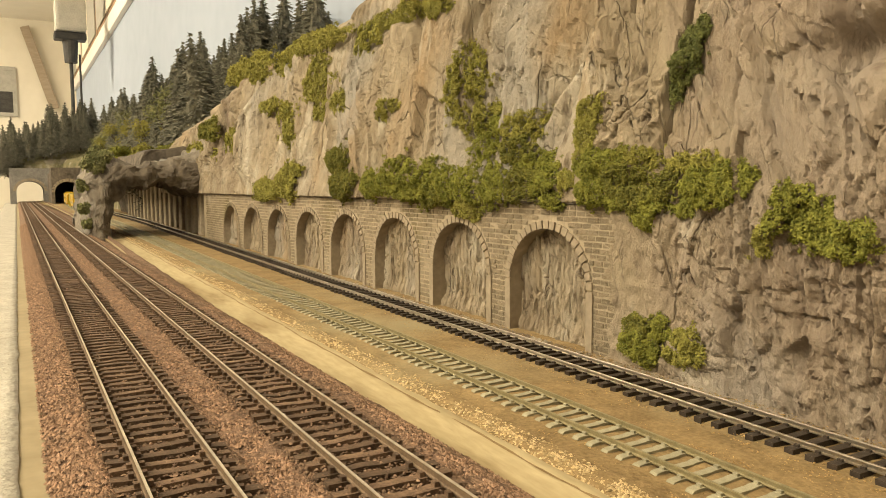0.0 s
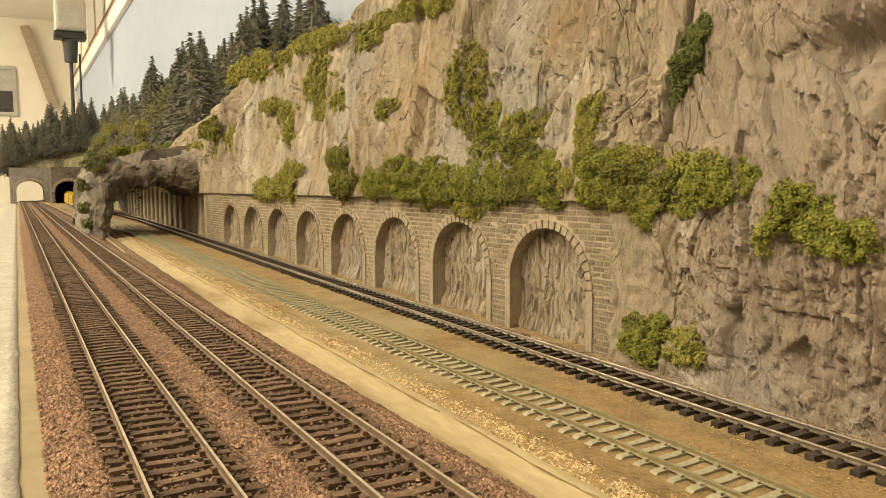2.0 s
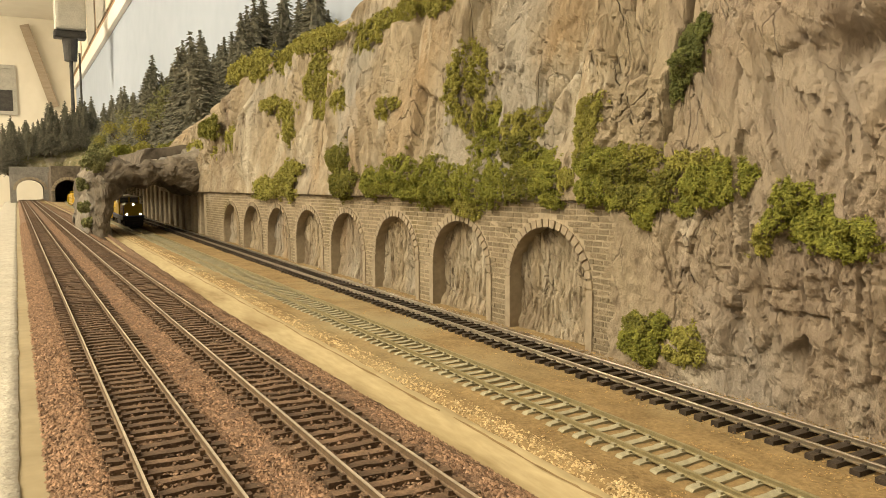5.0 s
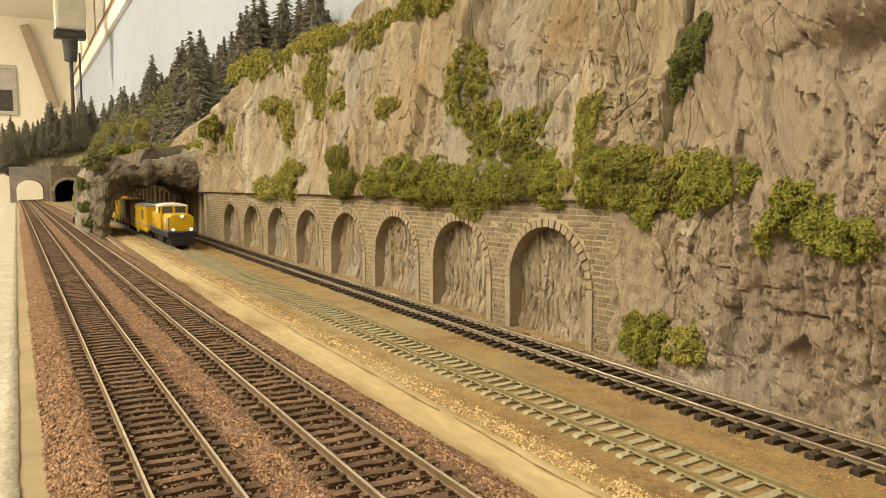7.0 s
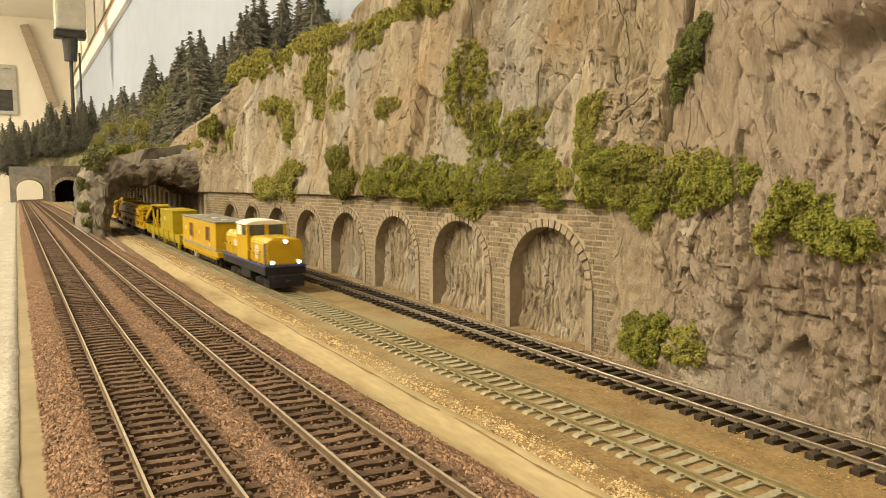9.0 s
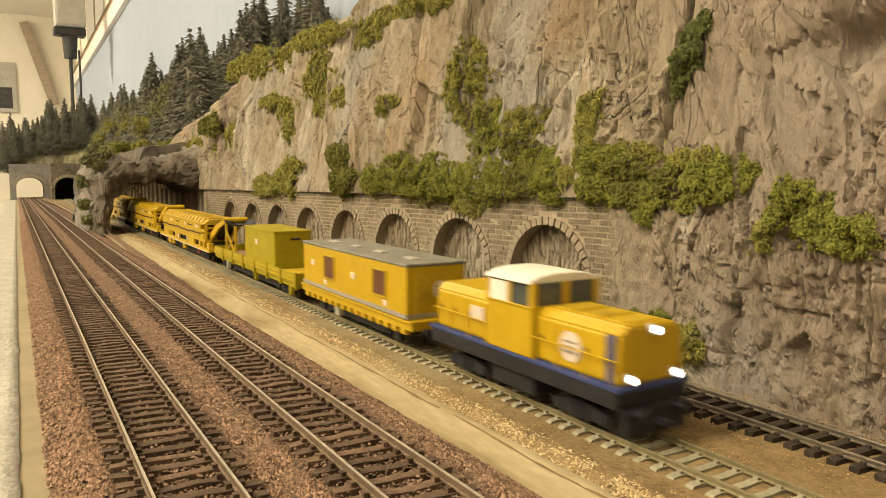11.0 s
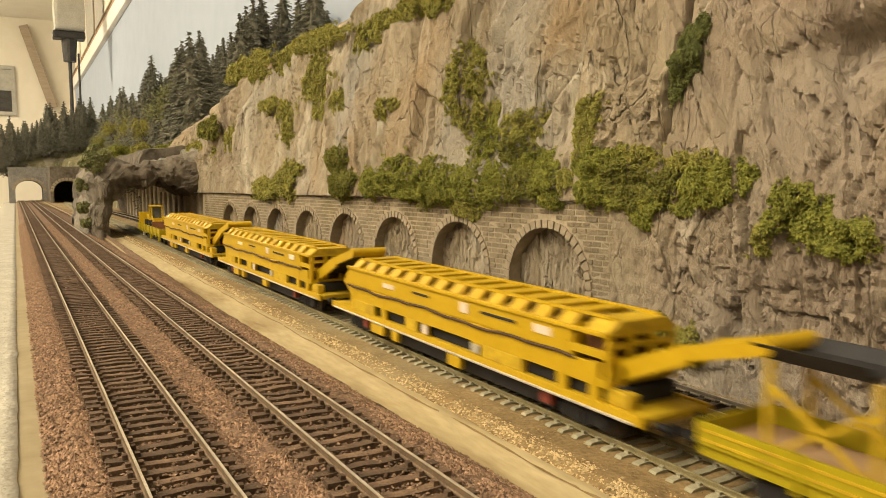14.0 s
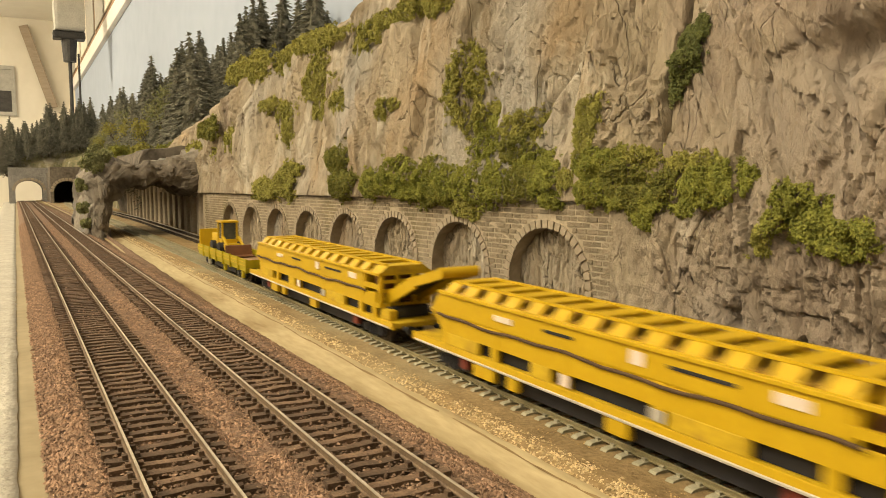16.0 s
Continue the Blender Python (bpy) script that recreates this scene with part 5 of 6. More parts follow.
def forest():
    kinds = [conifer(h, i) for i, h in enumerate((0.165, 0.19, 0.14, 0.15))]
    spots = [(0.40, 2.62), (0.43, 2.42), (0.46, 2.30), (0.42, 2.28), (0.45, 2.14), (0.50, 2.12), (0.48, 2.02), (0.53, 1.98), (0.50, 1.90), (0.55, 1.86), (0.57, 1.78), (0.53, 1.74), (0.58, 1.68), (0.60, 1.62),
             (0.56, 1.60), (0.60, 1.55), (0.36, 2.75), (0.34, 2.95), (0.33, 2.45), (0.37, 2.20), (0.36, 2.05), (0.41, 1.92)]
    rng = random.Random(21)
    for i in range(26):
        spots.append((rng.uniform(0.40, 0.61), rng.uniform(1.55, 3.4)))
    for i in range(22):
        spots.append((rng.uniform(0.33, 0.42), rng.uniform(1.95, 3.9)))
    for i in range(30):
        spots.append((rng.uniform(-0.04, 0.36), rng.uniform(4.225, 4.27)))
    spots += [(0.33, 3.10), (0.36, 3.02), (0.345, 2.80), (0.31, 1.66), (0.33, 1.74)]
    for i in range(46):
        y = rng.uniform(4.26, 4.60)
        spots.append((rng.uniform(-0.03, 0.40), y))
    for i in range(16):
        spots.append((rng.uniform(0.46, 0.61), rng.uniform(1.44, 1.9)))
    for i in range(12):
        spots.append((rng.uniform(0.29, 0.37), rng.uniform(1.58, 2.15)))
    first = set()
    for x, y in spots:
        k = rng.randrange(4)
        m = pose(x, y, hill_z(x, y), rng.uniform(-3, 3), rng.uniform(-3, 3), rng.uniform(0, 360)) @ Matrix.Scale(rng.uniform(0.92, 1.22), 4)
        if k not in first:
            first.add(k)
            kinds[k].matrix_basis = m
        else:
            copy_thing(kinds[k], m)


forest()


# ---- the works train ----
SPEED, FRONT_AT_9 = 0.2005, 0.5930
TRAIN = []          # things with the distance of their front behind the front of the engine


def plate(bm, x, y0, y1, z0, z1):
    return box(bm, x - 0.0002, x + 0.0002, y0, y1, z0, z1)


def wheelset(y, parent, r=0.0055, half=0.0082):
    ob = bmesh.new()
    cyl(ob, (-half, 0, 0), (half, 0, 0), 0.0011, seg=6)
    for s in (-1, 1):
        cyl(ob, (s * half, 0, 0), (s * (half - 0.0026), 0, 0), r, r, 18)
        cyl(ob, (s * (half - 0.0027), 0, 0), (s * (half - 0.0033), 0, 0), r + 0.0008, r + 0.0008, 18)
        for k in range(4):
            a = k * math.pi / 2
            cyl(ob, (s * (half + 0.0001), math.cos(a) * r * 0.55, math.sin(a) * r * 0.55), (s * (half + 0.0004), math.cos(a) * r * 0.55, math.sin(a) * r * 0.55), r * 0.18, seg=6)
    w = part("wheelset", ob, WHEEL, parent)
    w.location = (0, y, r)
    return w


def bogie(yc, parent, base=0.0115, mat=None, r=0.0053):
    """Two axles with side frames, springs and axle boxes."""
    bm = bmesh.new()
    for s in (-1, 1):
        x0, x1 = (0.0105, 0.0127) if s > 0 else (-0.0127, -0.0105)
        prism(bm, [(yc - base - 0.004, 0.0045), (yc - base + 0.003, 0.0040), (yc - 0.006, 0.0035), (yc + 0.006, 0.0035), (yc + base - 0.003, 0.0040), (yc + base + 0.004, 0.0045), (yc + base + 0.004, 0.0075), (yc + 0.006, 0.0092), (yc - 0.006, 0.0092), (yc - base - 0.004, 0.0075)], "x", x0, x1)
        for o in (-base, base):
            box(bm, x0 - 0.0004, x1 + 0.0004, yc + o - 0.0022, yc + o + 0.0022, 0.0035, 0.0078)
        for o in (-0.003, 0, 0.003):
            cyl(bm, ((x0 + x1) / 2 + s * 0.001, yc + o, 0.003), ((x0 + x1) / 2 + s * 0.001, yc + o, 0.0085), 0.0013, seg=8)
    box(bm, -0.0105, 0.0105, yc - 0.003, yc + 0.003, 0.005, 0.0085)
    b = part("bogie", bm, mat or BLACK, parent)
    for o in (-base, base):
        wheelset(yc + o, b, r)
    return b


def buffers(y, d, z, parent):
    """A pair of buffers at the end y, pointing in the direction d."""
    for x in (-0.0101, 0.0101):
        bm = bmesh.new()
        cyl(bm, (x, y, z), (x, y + d * 0.004, z), 0.0013, seg=10)
        cyl(bm, (x, y + d * 0.004, z), (x, y + d * 0.0068, z), 0.0008, seg=8)
        cyl(bm, (x, y + d * 0.0066, z), (x, y + d * 0.0073, z), 0.0026, seg=14)
        part("buffer", bm, BLACK, parent)
    bm = bmesh.new()
    box(bm, -0.0015, 0.0015, min(y, y + d * 0.009), max(y, y + d * 0.009), z - 0.0045, z - 0.0025)
    part("coupling", bm, BLACK, parent)


def locomotive():
    t = thing("diesel_locomotive", pose(0, 0, 0), "yellow diesel shunting engine with cream cab roof and lit headlights", "locomotive", "works train")
    TRAIN.append((t, 0.0))
    L = 0.132
    # frame, walkway edge, tanks
    part("frame", boxes((-0.0172, 0.0172, 0.002, L, 0.0128, 0.0192), bevel=0.0006), BLACK, t)
    part("walkway_edge", boxes((-0.0176, 0.0176, 0.001, L + 0.001, 0.0192, 0.0208), bevel=0.0003), BLUE_STRIPE, t, "dark blue solebar edge")
    part("fuel_tank", boxes((-0.0150, 0.0150, 0.052, 0.082, 0.0045, 0.0128), bevel=0.0012), BLACK, t)
    part("snow_plough", boxes((-0.0150, 0.0150, -0.0005, 0.0022, 0.0028, 0.0128), bevel=0.0006), BLACK, t)
    # hoods: chamfered boxes
    def hood(y0, y1, name):
        bm = bmesh.new()
        w, z0, z1, c = 0.0150, 0.0208, 0.0418, 0.0035
        prism(bm, [(-w, z0), (w, z0), (w, z1 - c), (w - c * 0.9, z1), (-w + c * 0.9, z1), (-w, z1 - c)], "y", y0, y1)
        bmesh.ops.bevel(bm, geom=list(bm.edges), offset=0.0008, segments=2, affect="EDGES")
        return part(name, bm, YELLOW, t)
    front, rear = hood(0.003, 0.0505, "front_hood"), hood(0.083, L - 0.002, "rear_hood")
    for hd, rows in ((front, ((0.008, 0.022), (0.0235, 0.036), (0.0375, 0.048))), (rear, ((0.087, 0.101), (0.1025, 0.114), (0.1155, 0.126)))):
        for a, b in rows:
            for s in (-1, 1):
                bm = boxes((s * 0.0150 - 0.0003, s * 0.0150 + 0.0003, a, b, 0.0222, 0.0372))
                part("hood_door", bm, YELLOW, hd)
                part("door_handle", boxes((s * 0.0154 - 0.0003, s * 0.0154 + 0.0003, b - 0.002, b - 0.001, 0.029, 0.0315)), BLACK, hd)
    for a in (0.012, 0.026, 0.040):
        part("roof_hatch", boxes((-0.0085, 0.0085, a - 0.005, a + 0.005, 0.0416, 0.0424), bevel=0.0002), YELLOW_DIRTY, front)
    bm = bmesh.new()
    cyl(bm, (0.004, 0.098, 0.0416), (0.004, 0.098, 0.0446), 0.0028, seg=14)
    part("exhaust", bm, BLACK, rear)
    part("radiator_grille", boxes((-0.0095, 0.0095, L - 0.0022, L - 0.0014, 0.0245, 0.037)), BLACK, rear)
    # corner stripes and round side plates
    for s in (-1, 1):
        part("corner_stripe", boxes((s * 0.0152 - 0.0004, s * 0.0152 + 0.0004, 0.0055, 0.0095, 0.0212, 0.0385)), BLUE_STRIPE, t, "dark blue upright stripe")
        for yy, zz in ((0.0290, 0.0300),):
            bm = bmesh.new()
            cyl(bm, (s * 0.0151, yy, zz), (s * 0.0158, yy, zz), 0.0058, seg=28)
            disc = part("round_emblem", bm, PLATE, t, "round white emblem plate")
            for dz in (-0.002, 0, 0.002):
                part("emblem_bar", boxes((s * 0.0159 - 0.0002, s * 0.0159 + 0.0002, yy - 0.0036, yy + 0.0036, zz + dz - 0.0004, zz + dz + 0.0004)), GREY_BAND, disc)
    # cab: lower body, posts, glass, roof
    y0, y1, w, zw, zr = 0.0505, 0.083, 0.0174, 0.0415, 0.0505
    part("cab_body", boxes((-w, w, y0, y1, 0.0208, zw), bevel=0.0006), YELLOW, t)
    for x in (-w + 0.0012, w - 0.0012):
        for y in (y0 + 0.0012, (y0 + y1) / 2, y1 - 0.0012):
            part("cab_post", boxes((x - 0.0012, x + 0.0012, y - 0.0014, y + 0.0014, zw - 0.0004, zr + 0.0004)), YELLOW, t)
    for y in (y0 + 0.0010, y1 - 0.0010):
        part("cab_post", boxes((-0.0016, 0.0016, y - 0.0008, y + 0.0008, zw - 0.0004, zr + 0.0004)), YELLOW, t)
        part("windscreen", boxes((-w + 0.002, w - 0.002, y - 0.0003, y + 0.0003, zw - 0.0003, zr)), GLASS_DARK, t, "dark cab windscreen")
    # Pale sheets paint the light reflected in the rear half of the side windows.
    for x in (-w + 0.0004, w - 0.0004):
        part("pale_window", boxes((x - 0.0004, x + 0.0004, (y0 + y1) / 2 + 0.001, y1 - 0.002, zw - 0.0003, zr - 0.0006)), CAB_WHITE, t, "pale sheet painting the reflection in the rear cab window")
    for x in (-w + 0.0008, w - 0.0008):
        part("side_window", boxes((x - 0.0003, x + 0.0003, y0 + 0.002, y1 - 0.002, zw - 0.0003, zr)), GLASS_DARK, t, "dark cab side window")
    part("window_sill", boxes((-w - 0.0004, w + 0.0004, y0 - 0.0003, y1 + 0.0003, zw - 0.0008, zw), bevel=0.0002), YELLOW, t)
    bm = bmesh.new()
    prism(bm, [(-w - 0.001, zr), (w + 0.001, zr), (w + 0.0006, zr + 0.0012), (w * 0.72, zr + 0.0031), (w * 0.3, zr + 0.0040), (-w * 0.3, zr + 0.0040), (-w * 0.72, zr + 0.0031), (-w - 0.0006, zr + 0.0012)], "y", y0 + 0.0012, y1 + 0.0006)
    bmesh.ops.bevel(bm, geom=list(bm.edges), offset=0.0004, segments=1, affect="EDGES")
    part("cab_roof", bm, CAB_WHITE, t, "cream rounded cab roof")
    part("number_plate", boxes((-0.0160, -0.0149, 0.088, 0.098, 0.029, 0.0352)), PLATE, t, "pale side plate")
    # handrails
    for s in (-1, 1):
        for a, b in ((0.004, 0.050), (0.084, 0.129)):
            bm = bmesh.new()
            cyl(bm, (s * 0.0172, a, 0.0300), (s * 0.0172, b, 0.0300), 0.00028, seg=5)
            for k in range(4):
                yy = a + (b - a) * k / 3
                cyl(bm, (s * 0.0172, yy, 0.0206), (s * 0.0172, yy, 0.0300), 0.00028, seg=5)
            part("handrail", bm, YELLOW, t)
    # lamps: two low, one on the hood
    for x, z, r in ((-0.0110, 0.0232, 0.0015), (0.0110, 0.0232, 0.0015), (0.0, 0.0400, 0.0015)):
        bm = bmesh.new()
        cyl(bm, (x, 0.0035, z), (x, 0.0012, z), r * 1.35, r * 1.35, 14)
        hl = part("headlight", bm, SILVER, t)
        bm = bmesh.new()
        cyl(bm, (x, 0.0013, z), (x, 0.0006, z), r, r * 0.8, 14)
        part("lens", bm, LAMP_GLOW, hl, "glowing warm white lens")
    for y in (0.026, 0.106):
        bogie(y, t, 0.0125)
    buffers(0.002, -1, 0.0115, t)
    buffers(L, 1, 0.0115, t)


locomotive()


def crew_wagon():
    t = thing("crew_container_wagon", pose(0, 0, 0), "yellow crew cabin wagon with grey roof and two brown windows", "railway wagon", "works train")
    TRAIN.append((t, 0.1430))
    a, b, w = 0.0145, 0.1680, 0.0178
    frame_bm = boxes((-0.0172, 0.0172, a - 0.005, b + 0.005, 0.0125, 0.0160))
    fr = part("underframe", frame_bm, YELLOW, t)
    n = 15
    for i in range(n):
        y = a + (b - a) * (i + 0.5) / n
        for s in (-1, 1):
            part("stake_pocket", boxes((s * 0.0160 - 0.0016, s * 0.0160 + 0.0016, y - 0.0028, y + 0.0028, 0.0096, 0.0126), bevel=0.0003), YELLOW, fr)
    part("frame_flange", boxes((-0.0180, 0.0180, a - 0.005, b + 0.005, 0.0160, 0.0176), bevel=0.0003), YELLOW, fr)
    # truss made wide and black enough to fill in the shadow underneath
    part("truss", boxes((-0.0125, 0.0125, a + 0.03, b - 0.03, 0.0040, 0.0125)), BLACK, t)
    body = part("cabin", boxes((-w, w, a, b, 0.0180, 0.0455), bevel=0.0006), YELLOW, t)
    part("grey_band", boxes((-w - 0.0004, w + 0.0004, a - 0.0004, b + 0.0004, 0.0182, 0.0206)), GREY_BAND, t, "grey band along the cabin foot")
    rf = part("roof", boxes((-w - 0.0005, w + 0.0005, a - 0.0006, b + 0.0006, 0.0456, 0.0472), bevel=0.0005), ROOF_GREY, t, "flat dull grey roof")
    for yy in (0.035, 0.075, 0.11, 0.145):
        part("roof_vent", boxes((-0.006, -0.001, yy - 0.005, yy + 0.005, 0.0471, 0.0481), bevel=0.0003), SILVER, rf)
    for s in (-1, 1):
        for yy in (0.0465, 0.1205):
            wn = part("window", boxes((s * (w - 0.0006) - 0.0008, s * (w - 0.0006) + 0.0008, yy - 0.0078, yy + 0.0078, 0.0268, 0.0405)), WINDOW_BROWN, t, "brown shuttered window")
            for q in ((yy - 0.0086, yy + 0.0086, 0.0258, 0.0268), (yy - 0.0086, yy + 0.0086, 0.0405, 0.0412), (yy - 0.0086, yy - 0.0078, 0.0268, 0.0405), (yy + 0.0078, yy + 0.0086, 0.0268, 0.0405)):
                part("window_frame", boxes((s * w - 0.0008, s * w + 0.0007, *q)), YELLOW_DIRTY, wn)
            part("shutter_rib", boxes((s * w - 0.0003, s * w + 0.0004, yy - 0.0004, yy + 0.0004, 0.0268, 0.0405)), BLACK, wn)
        for yy, zz, r in ((0.0400, 0.0232, 0.0016), (0.0835, 0.0330, 0.0019), (0.128, 0.0232, 0.0016), (0.150, 0.034, 0.0019)):
            part("sign_plate", boxes((s * w - 0.0004, s * w + 0.0004, yy - r * 1.4, yy + r * 1.4, zz - r, zz + r), bevel=0.0002), PLATE, t, "small white sign plate")
    bm = bmesh.new()
    cyl(bm, (0.003, a - 0.0005, 0.0325), (0.003, a + 0.0005, 0.0325), 0.0050, seg=26)
    disc = part("round_emblem", bm, PLATE, t, "round pink-white emblem on the end wall")
    for dz in (-0.002, 0, 0.002):
        part("emblem_bar", boxes((-0.0008, 0.0068, a - 0.0009, a - 0.0005, 0.0325 + dz - 0.0004, 0.0325 + dz + 0.0004)), GREY_BAND, disc)
    part("end_door", boxes((-0.0125, -0.0045, a - 0.0005, a + 0.0004, 0.021, 0.042)), YELLOW_DIRTY, t)
    for yy in (0.0355, 0.1455):
        for s in (-1, 1):
            part("axle_guard", boxes((s * 0.0118 - 0.0012, s * 0.0118 + 0.0012, yy - 0.004, yy + 0.004, 0.0030, 0.0126)), BLACK, t)
        wheelset(yy, t)
    part("brake_box", boxes((-0.0168, -0.0130, 0.1090, 0.1150, 0.0040, 0.0124), bevel=0.0005), SILVER, t, "pale grey brake box")
    buffers(a - 0.005, -1, 0.0120, t)
    buffers(b + 0.005, 1, 0.0120, t)


crew_wagon()


def low_side_wagon(offset, length, label, half=0.0165):
    t = thing("low_sided_wagon", pose(0, 0, 0), label, "railway wagon", "works train")
    TRAIN.append((t, offset))
    a, b = 0.009, length - 0.009
    part("underframe", boxes((-0.0160, 0.0160, a, b, 0.0105, 0.0140)), YELLOW_GREEN, t)
    part("deck", boxes((-half + 0.0004, half - 0.0004, a, b, 0.0140, 0.0152)), BROWN_WOOD, t, "brown plank deck")
    n = 7
    for s in (-1, 1):
        for i in range(n):
            y0, y1 = a + (b - a) * i / n + 0.0005, a + (b - a) * (i + 1) / n - 0.0005
            sd = part("side_board", boxes((s * half - 0.0006, s * half + 0.0006, y0, y1, 0.0142, 0.0212)), YELLOW_GREEN, t)
            for z in (0.0160, 0.0190):
                part("board_rib", boxes((s * (half + 0.0007) - 0.0002, s * (half + 0.0007) + 0.0002, y0 + 0.001, y1 - 0.001, z - 0.0004, z + 0.0004)), YELLOW_DIRTY, sd)
            part("stanchion", boxes((s * (half + 0.0008) - 0.0008, s * (half + 0.0008) + 0.0008, y0 - 0.0012, y0 + 0.0006, 0.0098, 0.0222)), YELLOW_GREEN, t)
    for y in (a, b):
        part("end_board", boxes((-half, half, y - 0.0006, y + 0.0006, 0.0142, 0.0212)), YELLOW_GREEN, t)
    for y in (0.040, length - 0.040):
        bogie(y, t, 0.0103)
    for y in (0.040, length - 0.040, length / 2):
        for s in (-1, 1):
            part("step", boxes((s * 0.0158 - 0.0012, s * 0.0158 + 0.0012, y - 0.019, y - 0.015, 0.0045, 0.0106)), SILVER if y > length / 2 else YELLOW_GREEN, t)
    # wide black truss, which also stands for the shadow below the deck
    part("truss", boxes((-0.0120, 0.0120, 0.062, length - 0.062, 0.0040, 0.0105)), BLACK, t)
    buffers(a, -1, 0.0115, t)
    buffers(b, 1, 0.0115, t)
    return t


def box_wagon():
    t = low_side_wagon(0.3205, 0.257, "greenish yellow low-sided wagon carrying a tool container")
    # load, bolted to the deck
    c0, c1 = 0.0635, 0.1445
    body = part("tool_container", boxes((-0.0152, 0.0152, c0, c1, 0.0152, 0.0472), bevel=0.0008), YELLOW_GREEN, t, "greenish yellow tool container")
    part("container_lid", boxes((-0.0157, 0.0157, c0 - 0.0006, c1 + 0.0006, 0.0464, 0.0480), bevel=0.0004), YELLOW_GREEN, body)
    part("vent_slot", boxes((-0.002, 0.006, c0 - 0.0004, c0 + 0.0004, 0.0405, 0.0421)), BLACK, body)
    for s in (-1, 1):
        part("sign_plate", boxes((s * 0.0153 - 0.0003, s * 0.0153 + 0.0003, 0.108, 0.1135, 0.0345, 0.0385)), PLATE, body, "small white sign plate")
    part("winch_base", boxes((-0.010, 0.008, 0.030, 0.058, 0.0152, 0.0190), bevel=0.0008), YELLOW_DIRTY, t)
    bm = boxes((0.001, 0.0075, 0.0215, 0.0260, 0.0152, 0.0345), bevel=0.0010)
    cyl(bm, (0.0045, 0.0237, 0.0345), (0.0045, 0.0237, 0.0385), 0.0018, seg=12)
    part("signal_post", bm, RED, t, "red warning post")
    bm = bmesh.new()
    cyl(bm, (-0.006, 0.166, 0.0185), (0.004, 0.166, 0.0185), 0.0034, seg=16)
    part("cable_drum", bm, SILVER, t, "pale metal drum")
    # stand that carries the conveyor head
    for y in (0.197, 0.229):
        for s in (-1, 1):
            part("stand_post", beam(bmesh.new(), (s * 0.0095, y, 0.0152), (s * 0.0095, y, 0.0432), 0.0020, 0.0020), YELLOW_DIRTY, t)
    for s in (-1, 1):
        part("stand_brace", beam(bmesh.new(), (s * 0.0095, 0.197, 0.0155), (s * 0.0095, 0.229, 0.036), 0.0014, 0.0014), YELLOW_DIRTY, t)
        part("stand_brace", beam(bmesh.new(), (s * 0.0095, 0.229, 0.0155), (s * 0.0095, 0.197, 0.036), 0.0014, 0.0014), YELLOW_DIRTY, t)
    part("hopper_tray", prism(bmesh.new(), [(-0.012, 0.0475), (-0.0085, 0.0430), (0.0085, 0.0430), (0.012, 0.0475), (0.011, 0.0475), (0.008, 0.044), (-0.008, 0.044), (-0.011, 0.0475)], "y", 0.200, 0.234), BLACK, t, "black rubber catching tray")


box_wagon()


